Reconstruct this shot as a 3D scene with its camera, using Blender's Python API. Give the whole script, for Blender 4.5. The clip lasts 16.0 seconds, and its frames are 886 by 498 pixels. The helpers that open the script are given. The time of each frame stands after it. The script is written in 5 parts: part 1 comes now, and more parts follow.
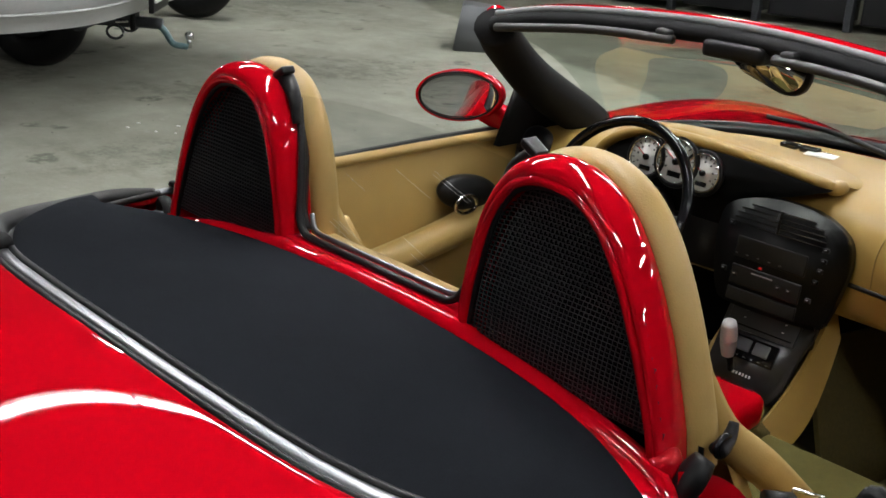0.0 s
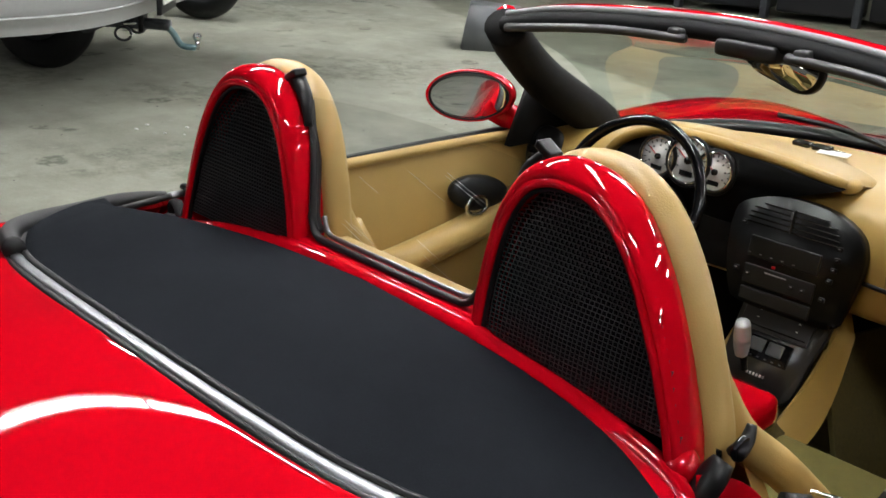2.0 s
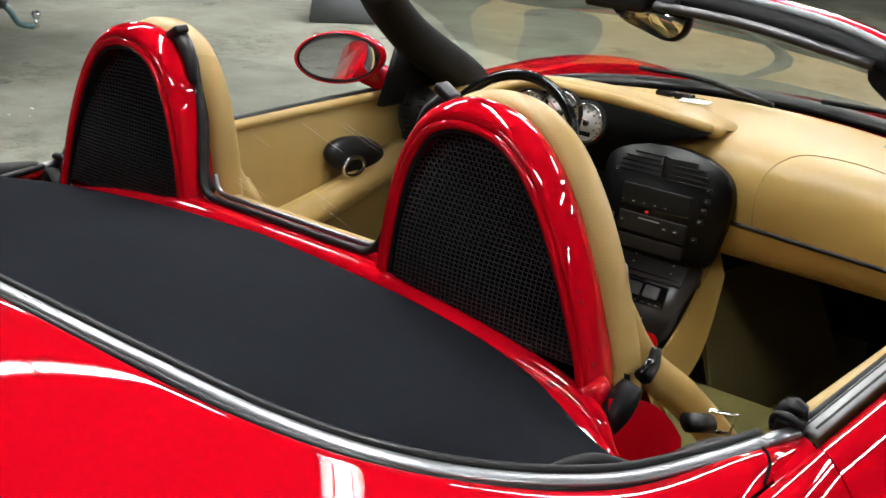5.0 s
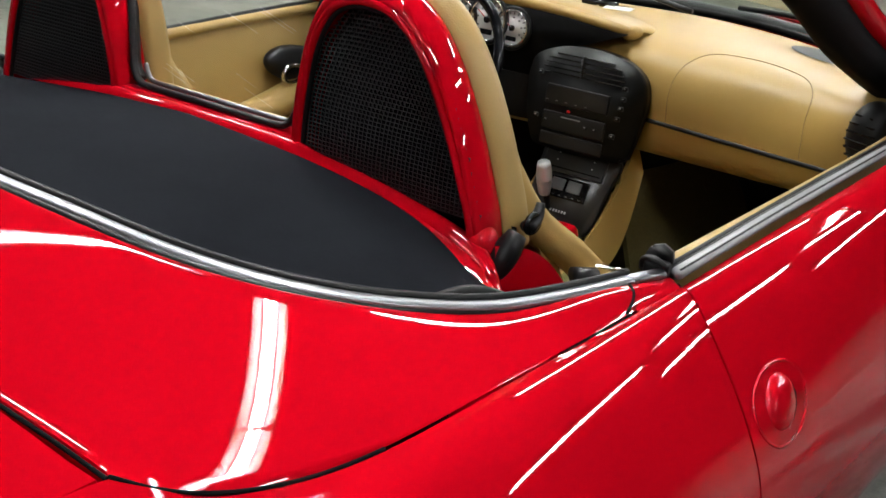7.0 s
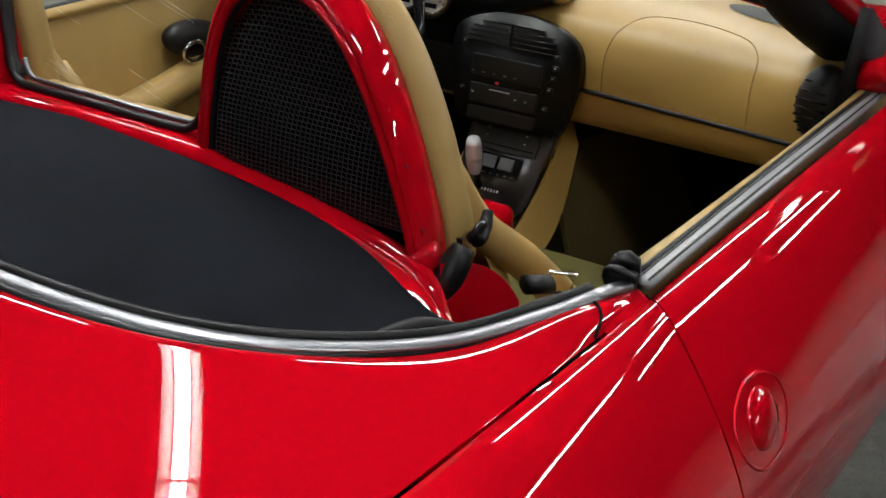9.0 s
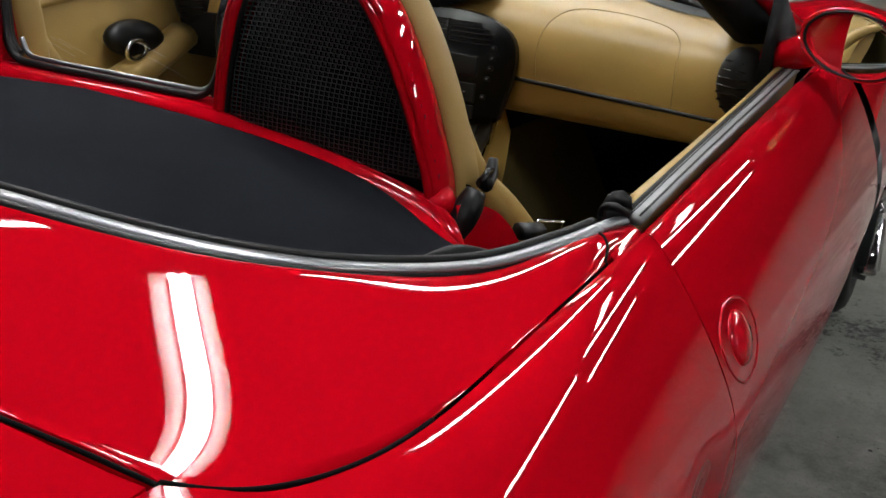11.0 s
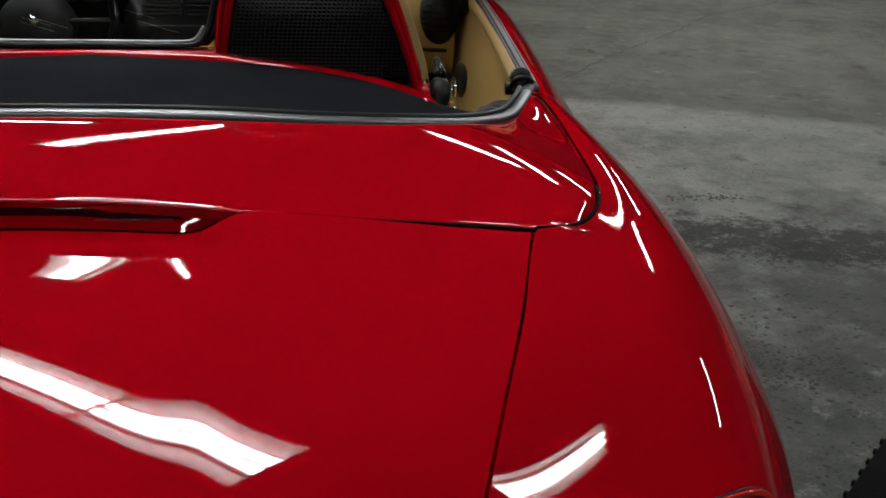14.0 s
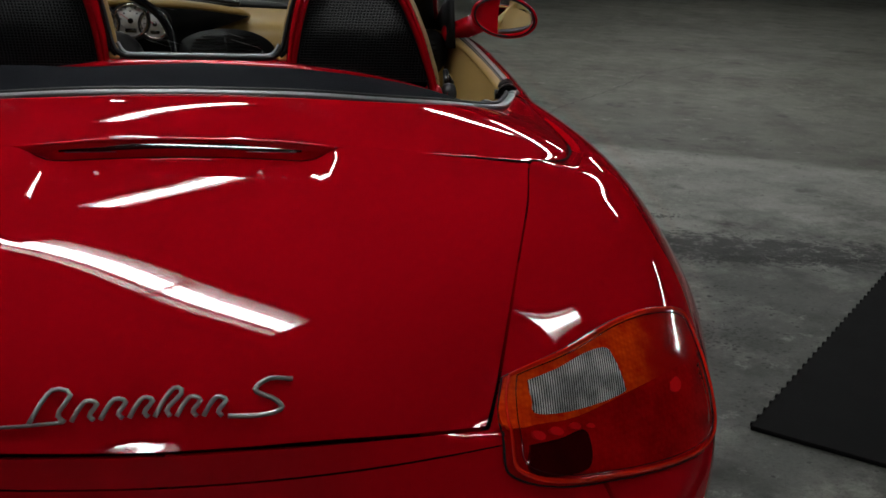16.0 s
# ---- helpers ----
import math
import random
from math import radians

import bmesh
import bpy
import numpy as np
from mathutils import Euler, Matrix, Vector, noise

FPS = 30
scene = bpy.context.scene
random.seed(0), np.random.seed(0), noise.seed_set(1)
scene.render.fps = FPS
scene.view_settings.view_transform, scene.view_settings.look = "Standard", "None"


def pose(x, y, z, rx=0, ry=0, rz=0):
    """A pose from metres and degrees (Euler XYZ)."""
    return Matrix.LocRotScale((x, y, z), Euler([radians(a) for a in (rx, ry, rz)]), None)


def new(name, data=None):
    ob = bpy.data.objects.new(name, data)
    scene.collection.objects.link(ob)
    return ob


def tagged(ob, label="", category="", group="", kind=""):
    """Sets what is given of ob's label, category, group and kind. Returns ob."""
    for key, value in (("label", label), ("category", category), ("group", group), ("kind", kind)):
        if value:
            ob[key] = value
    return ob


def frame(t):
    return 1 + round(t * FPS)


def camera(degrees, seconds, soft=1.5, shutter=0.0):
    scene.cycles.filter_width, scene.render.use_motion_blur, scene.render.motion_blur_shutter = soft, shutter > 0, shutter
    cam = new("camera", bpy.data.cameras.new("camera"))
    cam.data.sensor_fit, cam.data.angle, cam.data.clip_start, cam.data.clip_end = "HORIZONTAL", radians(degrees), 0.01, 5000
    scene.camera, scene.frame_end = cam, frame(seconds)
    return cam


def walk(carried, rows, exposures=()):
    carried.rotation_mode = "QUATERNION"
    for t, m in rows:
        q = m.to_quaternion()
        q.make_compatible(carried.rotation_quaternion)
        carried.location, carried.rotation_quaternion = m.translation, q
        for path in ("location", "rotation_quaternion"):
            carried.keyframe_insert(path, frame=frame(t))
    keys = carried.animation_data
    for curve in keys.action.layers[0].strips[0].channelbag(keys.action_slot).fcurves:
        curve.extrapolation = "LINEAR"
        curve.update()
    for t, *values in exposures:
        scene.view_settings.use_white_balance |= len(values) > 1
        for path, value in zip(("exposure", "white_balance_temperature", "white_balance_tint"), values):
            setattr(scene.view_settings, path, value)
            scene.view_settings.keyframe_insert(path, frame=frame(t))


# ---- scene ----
import functools
from mathutils.bvhtree import BVHTree

cam = camera(42.4, 16.0, soft=1.6)
PATH = [
    (0.0, 1.168, -0.985, 1.565, 70.66, -3.47, 47.05),
    (0.5, 1.158, -0.992, 1.569, 71.36, -3.28, 46.87),
    (1.0, 1.158, -0.988, 1.567, 70.64, -3.20, 46.74),
    (1.5, 1.156, -0.986, 1.567, 70.62, -3.13, 47.12),
    (2.0, 1.157, -0.986, 1.567, 70.59, -3.02, 47.31),
    (2.5, 1.153, -0.980, 1.563, 70.15, -2.83, 47.22),
    (3.0, 1.148, -0.976, 1.559, 69.73, -2.78, 47.35),
    (3.5, 1.143, -0.974, 1.557, 69.60, -2.94, 47.50),
    (4.0, 1.136, -0.978, 1.551, 69.77, -2.88, 44.73),
    (4.5, 1.119, -1.008, 1.542, 69.68, -2.77, 42.09),
    (5.0, 1.128, -1.049, 1.531, 69.81, -2.80, 39.34),
    (5.2, 1.135, -1.061, 1.525, 70.23, -2.63, 38.17),
    (7.3, 1.318, -1.125, 1.487, 66.42, -2.90, 37.41),
    (7.5, 1.277, -1.120, 1.490, 66.39, -2.86, 35.05),
    (8.0, 1.175, -1.008, 1.492, 65.07, -3.79, 33.72),
    (8.2, 1.154, -0.961, 1.491, 64.33, -3.18, 33.63),
    (10.3, 1.196, -1.129, 1.460, 66.08, -1.39, 31.80),
    (10.5, 1.181, -1.166, 1.451, 66.08, -2.88, 31.04),
    (11.0, 1.086, -1.205, 1.434, 66.62, -2.87, 25.69),
    (11.5, 0.958, -1.268, 1.422, 67.20, -3.57, 19.08),
    (12.0, 0.794, -1.412, 1.414, 67.79, -2.70, 11.53),
    (12.5, 0.666, -1.526, 1.396, 66.96, -3.39, 8.22),
    (13.0, 0.551, -1.583, 1.412, 67.10, -2.30, 2.78),
    (13.5, 0.431, -1.697, 1.384, 69.29, -2.81, -2.79),
    (14.0, 0.343, -1.856, 1.378, 68.50, -1.71, -6.38),
    (14.5, 0.325, -2.038, 1.380, 69.74, -2.51, -6.08),
    (15.0, 0.303, -2.195, 1.389, 70.69, -2.71, -6.58),
    (15.5, 0.200, -2.378, 1.385, 71.99, -1.82, -9.59),
    (16.0, 0.126, -2.554, 1.383, 72.14, -2.12, -8.91),
]

walk(cam, [(t, pose(x, y, z, rx, ry, rz)) for t, x, y, z, rx, ry, rz in PATH],
     exposures=[(0.0, -0.15), (1.0, -0.08), (2.0, 0.17), (5.0, 0.28), (7.5, 0.03), (8.0, -0.23), (10.5, -0.18), (11.0, -0.32), (12.0, -0.64), (13.0, -0.88), (16.0, -1.38)])

# ---- world: a closed workshop, almost no daylight ----
world = bpy.data.worlds.new("workshop_air")
scene.world = world
world.use_nodes = True
world.node_tree.nodes["Background"].inputs[0].default_value = (0.9, 0.95, 1.0, 1)
world.node_tree.nodes["Background"].inputs[1].default_value = 0.01
CEIL = 3.4


# ---- materials ----
def material(name, color, rough=0.5, metal=0.0, coat=0.0, vary=0.0, scale=20.0, bump=0.0, bscale=200.0, color2=None, spec=0.5, stain=0.0, stain_scale=1.5):
    m = bpy.data.materials.new(name)
    m.use_nodes = True
    nt = m.node_tree
    b = nt.nodes["Principled BSDF"]
    b.inputs["Base Color"].default_value = (*color, 1)
    b.inputs["Roughness"].default_value = rough
    b.inputs["Metallic"].default_value = metal
    b.inputs["Coat Weight"].default_value = coat
    b.inputs["Coat Roughness"].default_value = 0.02
    b.inputs["Specular IOR Level"].default_value = spec
    co = nt.nodes.new("ShaderNodeTexCoord")
    if vary or color2:
        n1 = nt.nodes.new("ShaderNodeTexNoise")
        n1.inputs["Scale"].default_value = scale
        n1.inputs["Detail"].default_value = 8
        n1.inputs["Roughness"].default_value = 0.65
        nt.links.new(co.outputs["Object"], n1.inputs["Vector"])
        ramp = nt.nodes.new("ShaderNodeValToRGB")
        ramp.color_ramp.elements[0].position, ramp.color_ramp.elements[1].position = 0.3, 0.7
        lo = color2 or tuple(c * (1 - vary) for c in color)
        ramp.color_ramp.elements[0].color = (*lo, 1)
        ramp.color_ramp.elements[1].color = (*color, 1)
        nt.links.new(n1.outputs["Fac"], ramp.inputs["Fac"])
        out = ramp.outputs["Color"]
        if stain:
            n2 = nt.nodes.new("ShaderNodeTexNoise")
            n2.inputs["Scale"].default_value = stain_scale
            n2.inputs["Detail"].default_value = 6
            n2.inputs["Roughness"].default_value = 0.7
            nt.links.new(co.outputs["Object"], n2.inputs["Vector"])
            r2 = nt.nodes.new("ShaderNodeValToRGB")
            r2.color_ramp.elements[0].position, r2.color_ramp.elements[1].position = 0.32, 0.62
            r2.color_ramp.elements[0].color = (1 - stain, 1 - stain, 1 - stain, 1)
            r2.color_ramp.elements[1].color = (1, 1, 1, 1)
            mix = nt.nodes.new("ShaderNodeMix")
            mix.data_type, mix.blend_type = "RGBA", "MULTIPLY"
            mix.inputs["Factor"].default_value = 1
            nt.links.new(n2.outputs["Fac"], r2.inputs["Fac"])
            nt.links.new(out, mix.inputs["A"])
            nt.links.new(r2.outputs["Color"], mix.inputs["B"])
            out = mix.outputs["Result"]
        nt.links.new(out, b.inputs["Base Color"])
    if bump:
        n3 = nt.nodes.new("ShaderNodeTexNoise")
        n3.inputs["Scale"].default_value = bscale
        n3.inputs["Detail"].default_value = 4
        nt.links.new(co.outputs["Object"], n3.inputs["Vector"])
        bp = nt.nodes.new("ShaderNodeBump")
        bp.inputs["Strength"].default_value = bump
        bp.inputs["Distance"].default_value = 0.002
        nt.links.new(n3.outputs["Fac"], bp.inputs["Height"])
        nt.links.new(bp.outputs["Normal"], b.inputs["Normal"])
    return m


def emitter(name, color, strength):
    m = bpy.data.materials.new(name)
    m.use_nodes = True
    b = m.node_tree.nodes["Principled BSDF"]
    b.inputs["Base Color"].default_value = (0.8, 0.8, 0.8, 1)
    b.inputs["Emission Color"].default_value = (*color, 1)
    b.inputs["Emission Strength"].default_value = strength
    return m


def glass(name, color, rough=0.0, gloss=0.07):
    m = bpy.data.materials.new(name)
    m.use_nodes = True
    nt = m.node_tree
    nt.nodes.remove(nt.nodes["Principled BSDF"])
    tr = nt.nodes.new("ShaderNodeBsdfTransparent")
    tr.inputs["Color"].default_value = (*color, 1)
    gl = nt.nodes.new("ShaderNodeBsdfGlossy")
    gl.inputs["Roughness"].default_value = rough
    lw = nt.nodes.new("ShaderNodeLayerWeight")
    lw.inputs["Blend"].default_value = 0.5
    pw = nt.nodes.new("ShaderNodeMath")
    pw.operation = "POWER"
    pw.inputs[1].default_value = 4.0
    nt.links.new(lw.outputs["Facing"], pw.inputs[0])
    fr = nt.nodes.new("ShaderNodeMath")
    fr.operation, fr.use_clamp = "MULTIPLY_ADD", True
    fr.inputs[1].default_value, fr.inputs[2].default_value = 0.8, gloss
    nt.links.new(pw.outputs[0], fr.inputs[0])
    mix = nt.nodes.new("ShaderNodeMixShader")
    nt.links.new(fr.outputs[0], mix.inputs["Fac"])
    nt.links.new(tr.outputs["BSDF"], mix.inputs[1])
    nt.links.new(gl.outputs["BSDF"], mix.inputs[2])
    nt.links.new(mix.outputs["Shader"], nt.nodes["Material Output"].inputs["Surface"])
    return m


RED = material("red_car_paint", (0.475, 0.0015, 0.0085), 0.55, coat=1.0, vary=0.04, scale=900, spec=0.0)
BLACK_CLOTH = material("black_roof_cloth", (0.0134, 0.0148, 0.0184), 0.92, vary=0.3, scale=500, bump=0.5, bscale=900, stain=0.25, stain_scale=5, spec=0.02)
TAN = material("tan_leather", (0.43, 0.284, 0.092), 0.42, vary=0.12, scale=9, bump=0.25, bscale=420, stain=0.1, stain_scale=3)
TAN_TRIM = material("tan_dash_trim", (0.34, 0.214, 0.055), 0.42, vary=0.1, scale=7, bump=0.2, bscale=500)
CARPET = material("olive_tan_carpet", (0.095, 0.074, 0.016), 0.95, vary=0.4, scale=120, bump=0.8, bscale=600)
BLACK_PLASTIC = material("black_plastic", (0.006, 0.006, 0.0065), 0.42, vary=0.2, scale=60, bump=0.1, bscale=400, spec=0.25)
BLACK_TRIM = material("matt_black_pillar_trim", (0.009, 0.009, 0.0095), 0.75, vary=0.2, scale=80, bump=0.2, bscale=600, spec=0.12)
BLACK_GLOSS = material("black_gloss_plastic", (0.004, 0.004, 0.0045), 0.16, spec=0.35)
RUBBER = material("black_rubber", (0.008, 0.008, 0.0085), 0.5, vary=0.2, scale=40, bump=0.1, spec=0.25)
SILVER = material("brushed_silver_strip", (0.31, 0.32, 0.335), 0.40, metal=1.0, vary=0.08, scale=60)
SEAL_GREY = material("grey_seal_rubber", (0.23, 0.235, 0.24), 0.38, vary=0.2, scale=90)
CHROME = material("chrome", (0.75, 0.75, 0.76), 0.12, metal=1.0)
# near-black for undersides, and for shade put into gaps, hollows and footwell
DARK_VOID = material("dark_underside_gap_shade", (0.003, 0.003, 0.003), 0.9, spec=0.1)
SATIN_ALLOY = material("satin_alloy", (0.50, 0.50, 0.51), 0.3, metal=0.35)
BADGE = material("dull_titanium_lettering", (0.42, 0.41, 0.40), 0.30, metal=0.8)
CONSOLE_GREY = material("satin_dark_console", (0.022, 0.022, 0.023), 0.3, vary=0.2, scale=50)
STACK_BLACK = material("soft_black_panel", (0.003, 0.003, 0.0032), 0.36, vary=0.2, scale=40, bump=0.05, spec=0.2)
SEAT_CLOTH = material("olive_tan_seat_cloth", (0.080, 0.067, 0.008), 0.9, vary=0.2, scale=60, bump=0.5, bscale=500)
DIM_SWITCH = material("dim_grey_switch", (0.075, 0.076, 0.08), 0.35)
PALE_SWITCH = material("pale_grey_switch", (0.30, 0.30, 0.31), 0.4)
VISOR_GREY = material("charcoal_visor_vinyl", (0.022, 0.022, 0.023), 0.42, vary=0.15, scale=60, bump=0.1)
GREY_PLASTIC = material("mid_grey_plastic", (0.10, 0.105, 0.11), 0.5)
CONCRETE = material("worn_concrete", (0.335, 0.34, 0.302), 0.5, vary=0.28, scale=3.0, bump=0.55, bscale=40, stain=0.32, stain_scale=0.9, spec=0.22)


def weather_floor(m):
    """An older, browner pour beyond a wandering joint, dark spills and small spots."""
    nt = m.node_tree
    b = nt.nodes["Principled BSDF"]
    src = b.inputs["Base Color"].links[0].from_socket
    co = nt.nodes.new("ShaderNodeTexCoord")

    def node(kind, **kw):
        n = nt.nodes.new(kind)
        for k, v in kw.items():
            n.inputs[k].default_value = v
        return n

    def math_node(op, a, bb, c=None):
        n = nt.nodes.new("ShaderNodeMath")
        n.operation = op
        for i, q in enumerate((a, bb, c)):
            if q is None:
                continue
            if isinstance(q, (int, float)):
                n.inputs[i].default_value = q
            else:
                nt.links.new(q, n.inputs[i])
        return n.outputs[0]

    def noise_at(scale, detail, rough=0.6):
        n = node("ShaderNodeTexNoise", Scale=scale, Detail=detail, Roughness=rough)
        nt.links.new(co.outputs["Object"], n.inputs["Vector"])
        return n.outputs["Fac"]

    def step(value, lo, hi):
        n = nt.nodes.new("ShaderNodeMapRange")
        n.interpolation_type = "SMOOTHSTEP"
        nt.links.new(value, n.inputs["Value"])
        n.inputs["From Min"].default_value, n.inputs["From Max"].default_value = lo, hi
        return n.outputs["Result"]

    def tint(color_in, fac, color):
        n = nt.nodes.new("ShaderNodeMix")
        n.data_type, n.blend_type = "RGBA", "MULTIPLY"
        nt.links.new(fac, n.inputs["Factor"])
        nt.links.new(color_in, n.inputs["A"])
        n.inputs["B"].default_value = (*color, 1)
        return n.outputs["Result"]
    xyz = nt.nodes.new("ShaderNodeSeparateXYZ")
    nt.links.new(co.outputs["Object"], xyz.inputs[0])
    across = math_node("MULTIPLY_ADD", xyz.outputs["Y"], 0.934, math_node("MULTIPLY", xyz.outputs["X"], 0.357))
    wander = math_node("MULTIPLY_ADD", noise_at(1.1, 5), 0.5, across)
    old_pour = step(wander, 4.15, 4.30)
    out = tint(src, old_pour, (0.49, 0.485, 0.45))
    spill = math_node("MULTIPLY", step(noise_at(0.8, 3), 0.50, 0.60), step(noise_at(7.0, 8, 0.8), 0.42, 0.60))
    out = tint(out, spill, (0.66, 0.66, 0.64))
    spots = math_node("MULTIPLY", step(noise_at(2.6, 2, 0.4), 0.66, 0.71), step(noise_at(14.0, 4), 0.35, 0.6))
    out = tint(out, spots, (0.4, 0.4, 0.39))
    along = math_node("SUBTRACT", math_node("MULTIPLY_ADD", xyz.outputs["X"], 0.961, math_node("MULTIPLY", xyz.outputs["Y"], -0.276)), 1.571)
    side = math_node("SUBTRACT", math_node("MULTIPLY_ADD", xyz.outputs["X"], 0.276, math_node("MULTIPLY", xyz.outputs["Y"], 0.961)), 2.136)
    reach = math_node("ADD", math_node("POWER", math_node("MULTIPLY", along, 0.75), 2.0), math_node("POWER", math_node("MULTIPLY", side, 5.0), 2.0))
    rough_strip = step(math_node("MULTIPLY_ADD", reach, -0.10, noise_at(11.0, 9, 0.85)), 0.38, 0.49)
    out = tint(out, rough_strip, (0.16, 0.16, 0.155))
    # a darker, noisy-edged patch of floor round the mat, placed by position
    near_x = math_node("POWER", math_node("MULTIPLY", math_node("SUBTRACT", xyz.outputs["X"], 2.3), 0.6), 2.0)
    near_y = math_node("POWER", math_node("MULTIPLY", math_node("SUBTRACT", xyz.outputs["Y"], 0.5), 0.7), 2.0)
    worn = step(math_node("MULTIPLY_ADD", math_node("ADD", near_x, near_y), -0.22, noise_at(2.4, 7, 0.7)), 0.18, 0.48)
    out = tint(out, worn, (0.32, 0.33, 0.325))
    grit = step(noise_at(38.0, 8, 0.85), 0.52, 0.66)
    # mask of the right-hand floor, where the concrete is more mottled
    right_floor = step(math_node("MULTIPLY_ADD", noise_at(0.9, 4), 0.8, xyz.outputs["X"]), 0.9, 1.9)
    out = tint(out, math_node("MULTIPLY", grit, math_node("MULTIPLY_ADD", right_floor, 0.6, 0.4)), (0.62, 0.62, 0.61))
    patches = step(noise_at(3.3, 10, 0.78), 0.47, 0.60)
    out = tint(out, math_node("MULTIPLY", patches, right_floor), (0.70, 0.70, 0.69))
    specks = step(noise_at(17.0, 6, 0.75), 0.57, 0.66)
    out = tint(out, math_node("MULTIPLY", specks, right_floor), (0.60, 0.60, 0.59))
    # right-hand floor toned down in colour to offset the strong lamp light there
    out = tint(out, right_floor, (0.88, 0.885, 0.89))
    olive = step(math_node("MULTIPLY_ADD", noise_at(0.5, 3), 1.0, math_node("MULTIPLY", xyz.outputs["X"], -1.0)), 0.8, 2.6)
    out = tint(out, olive, (1.0, 0.99, 0.91))
    fine = step(noise_at(95.0, 6, 0.8), 0.50, 0.62)
    out = tint(out, math_node("MULTIPLY", fine, math_node("MULTIPLY_ADD", right_floor, 0.7, 0.3)), (0.66, 0.66, 0.65))
    pale = step(noise_at(9.0, 8, 0.8), 0.56, 0.68)
    lift = nt.nodes.new("ShaderNodeMix")
    lift.data_type = "RGBA"
    nt.links.new(math_node("MULTIPLY", pale, 0.32), lift.inputs["Factor"])
    nt.links.new(out, lift.inputs["A"])
    lift.inputs["B"].default_value = (0.40, 0.405, 0.37, 1)
    out = lift.outputs["Result"]
    nt.links.new(out, b.inputs["Base Color"])
    rough = math_node("MULTIPLY_ADD", noise_at(1.7, 6), 0.45, 0.42)
    nt.links.new(rough, b.inputs["Roughness"])


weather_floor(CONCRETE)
WALL_PAINT = material("grey_green_wall", (0.10, 0.10, 0.09), 0.85, vary=0.15, scale=2)
CEIL_PAINT = material("dull_ceiling_panels", (0.014, 0.014, 0.014), 0.9, vary=0.2, scale=1.5)
TUBE_LIGHT = emitter("fluorescent_tube", (0.975, 0.985, 0.985), 86.0)
HOUSING = material("white_enamel_housing", (0.88, 0.88, 0.87), 0.3)
ORANGE_LENS = material("amber_red_lens", (1.0, 0.11, 0.004), 0.10, coat=1.0, scale=34, color2=(0.70, 0.010, 0.002))
HAZARD_RED = material("red_hazard_button", (0.75, 0.01, 0.015), 0.3)
RED_LENS = material("deep_red_lens", (0.62, 0.004, 0.006), 0.08, coat=1.0, scale=14, color2=(0.27, 0.001, 0.002))
DARK_RED_LENS = material("smoked_red_lens", (0.075, 0.001, 0.002), 0.08, coat=1.0, scale=45, color2=(0.025, 0.0006, 0.001))
RIM_LENS = material("orange_red_lens_rim", (0.80, 0.016, 0.003), 0.12, coat=1.0, scale=30, color2=(0.75, 0.010, 0.003))
PINK_LENS = material("bright_bulb_glass", (0.75, 0.008, 0.012), 0.10, coat=1.0, scale=60, color2=(0.85, 0.008, 0.012))
LENS_BACK = material("fluted_clear_lens", (0.5, 0.5, 0.5), 0.2, coat=1.0)


def flute(m, pitch):
    """Fine upright flutes: their lit crowns and shaded grooves are put into the colour."""
    nt = m.node_tree
    b = nt.nodes["Principled BSDF"]
    co = nt.nodes.new("ShaderNodeTexCoord")
    w = nt.nodes.new("ShaderNodeTexWave")
    w.bands_direction = "X"
    w.inputs["Scale"].default_value = 2 * math.pi / (20 * pitch)
    w.inputs["Distortion"].default_value = 0.0
    nt.links.new(co.outputs["Object"], w.inputs["Vector"])
    r = nt.nodes.new("ShaderNodeValToRGB")
    r.color_ramp.elements[0].position, r.color_ramp.elements[1].position = 0.25, 0.75
    r.color_ramp.elements[0].color = (0.05, 0.05, 0.052, 1)
    r.color_ramp.elements[1].color = (1.0, 1.0, 0.98, 1)
    nt.links.new(w.outputs["Color"], r.inputs["Fac"])
    # broad blotches dim parts of the lens like a dark inner reflection
    n = nt.nodes.new("ShaderNodeTexNoise")
    n.inputs["Scale"].default_value, n.inputs["Detail"].default_value = 26.0, 3.0
    nt.links.new(co.outputs["Object"], n.inputs["Vector"])
    g = nt.nodes.new("ShaderNodeMapRange")
    g.inputs["From Min"].default_value, g.inputs["From Max"].default_value = 0.36, 0.62
    g.inputs["To Min"].default_value = 0.45
    nt.links.new(n.outputs["Fac"], g.inputs["Value"])
    mul = nt.nodes.new("ShaderNodeMix")
    mul.data_type, mul.blend_type = "RGBA", "MULTIPLY"
    mul.inputs["Factor"].default_value = 1.0
    nt.links.new(r.outputs["Color"], mul.inputs["A"])
    nt.links.new(g.outputs["Result"], mul.inputs["B"])
    nt.links.new(mul.outputs["Result"], b.inputs["Base Color"])
    bp = nt.nodes.new("ShaderNodeBump")
    bp.inputs["Strength"].default_value = 0.3
    bp.inputs["Distance"].default_value = 0.001
    nt.links.new(w.outputs["Fac"], bp.inputs["Height"])
    nt.links.new(bp.outputs["Normal"], b.inputs["Normal"])


flute(LENS_BACK, 0.0037)


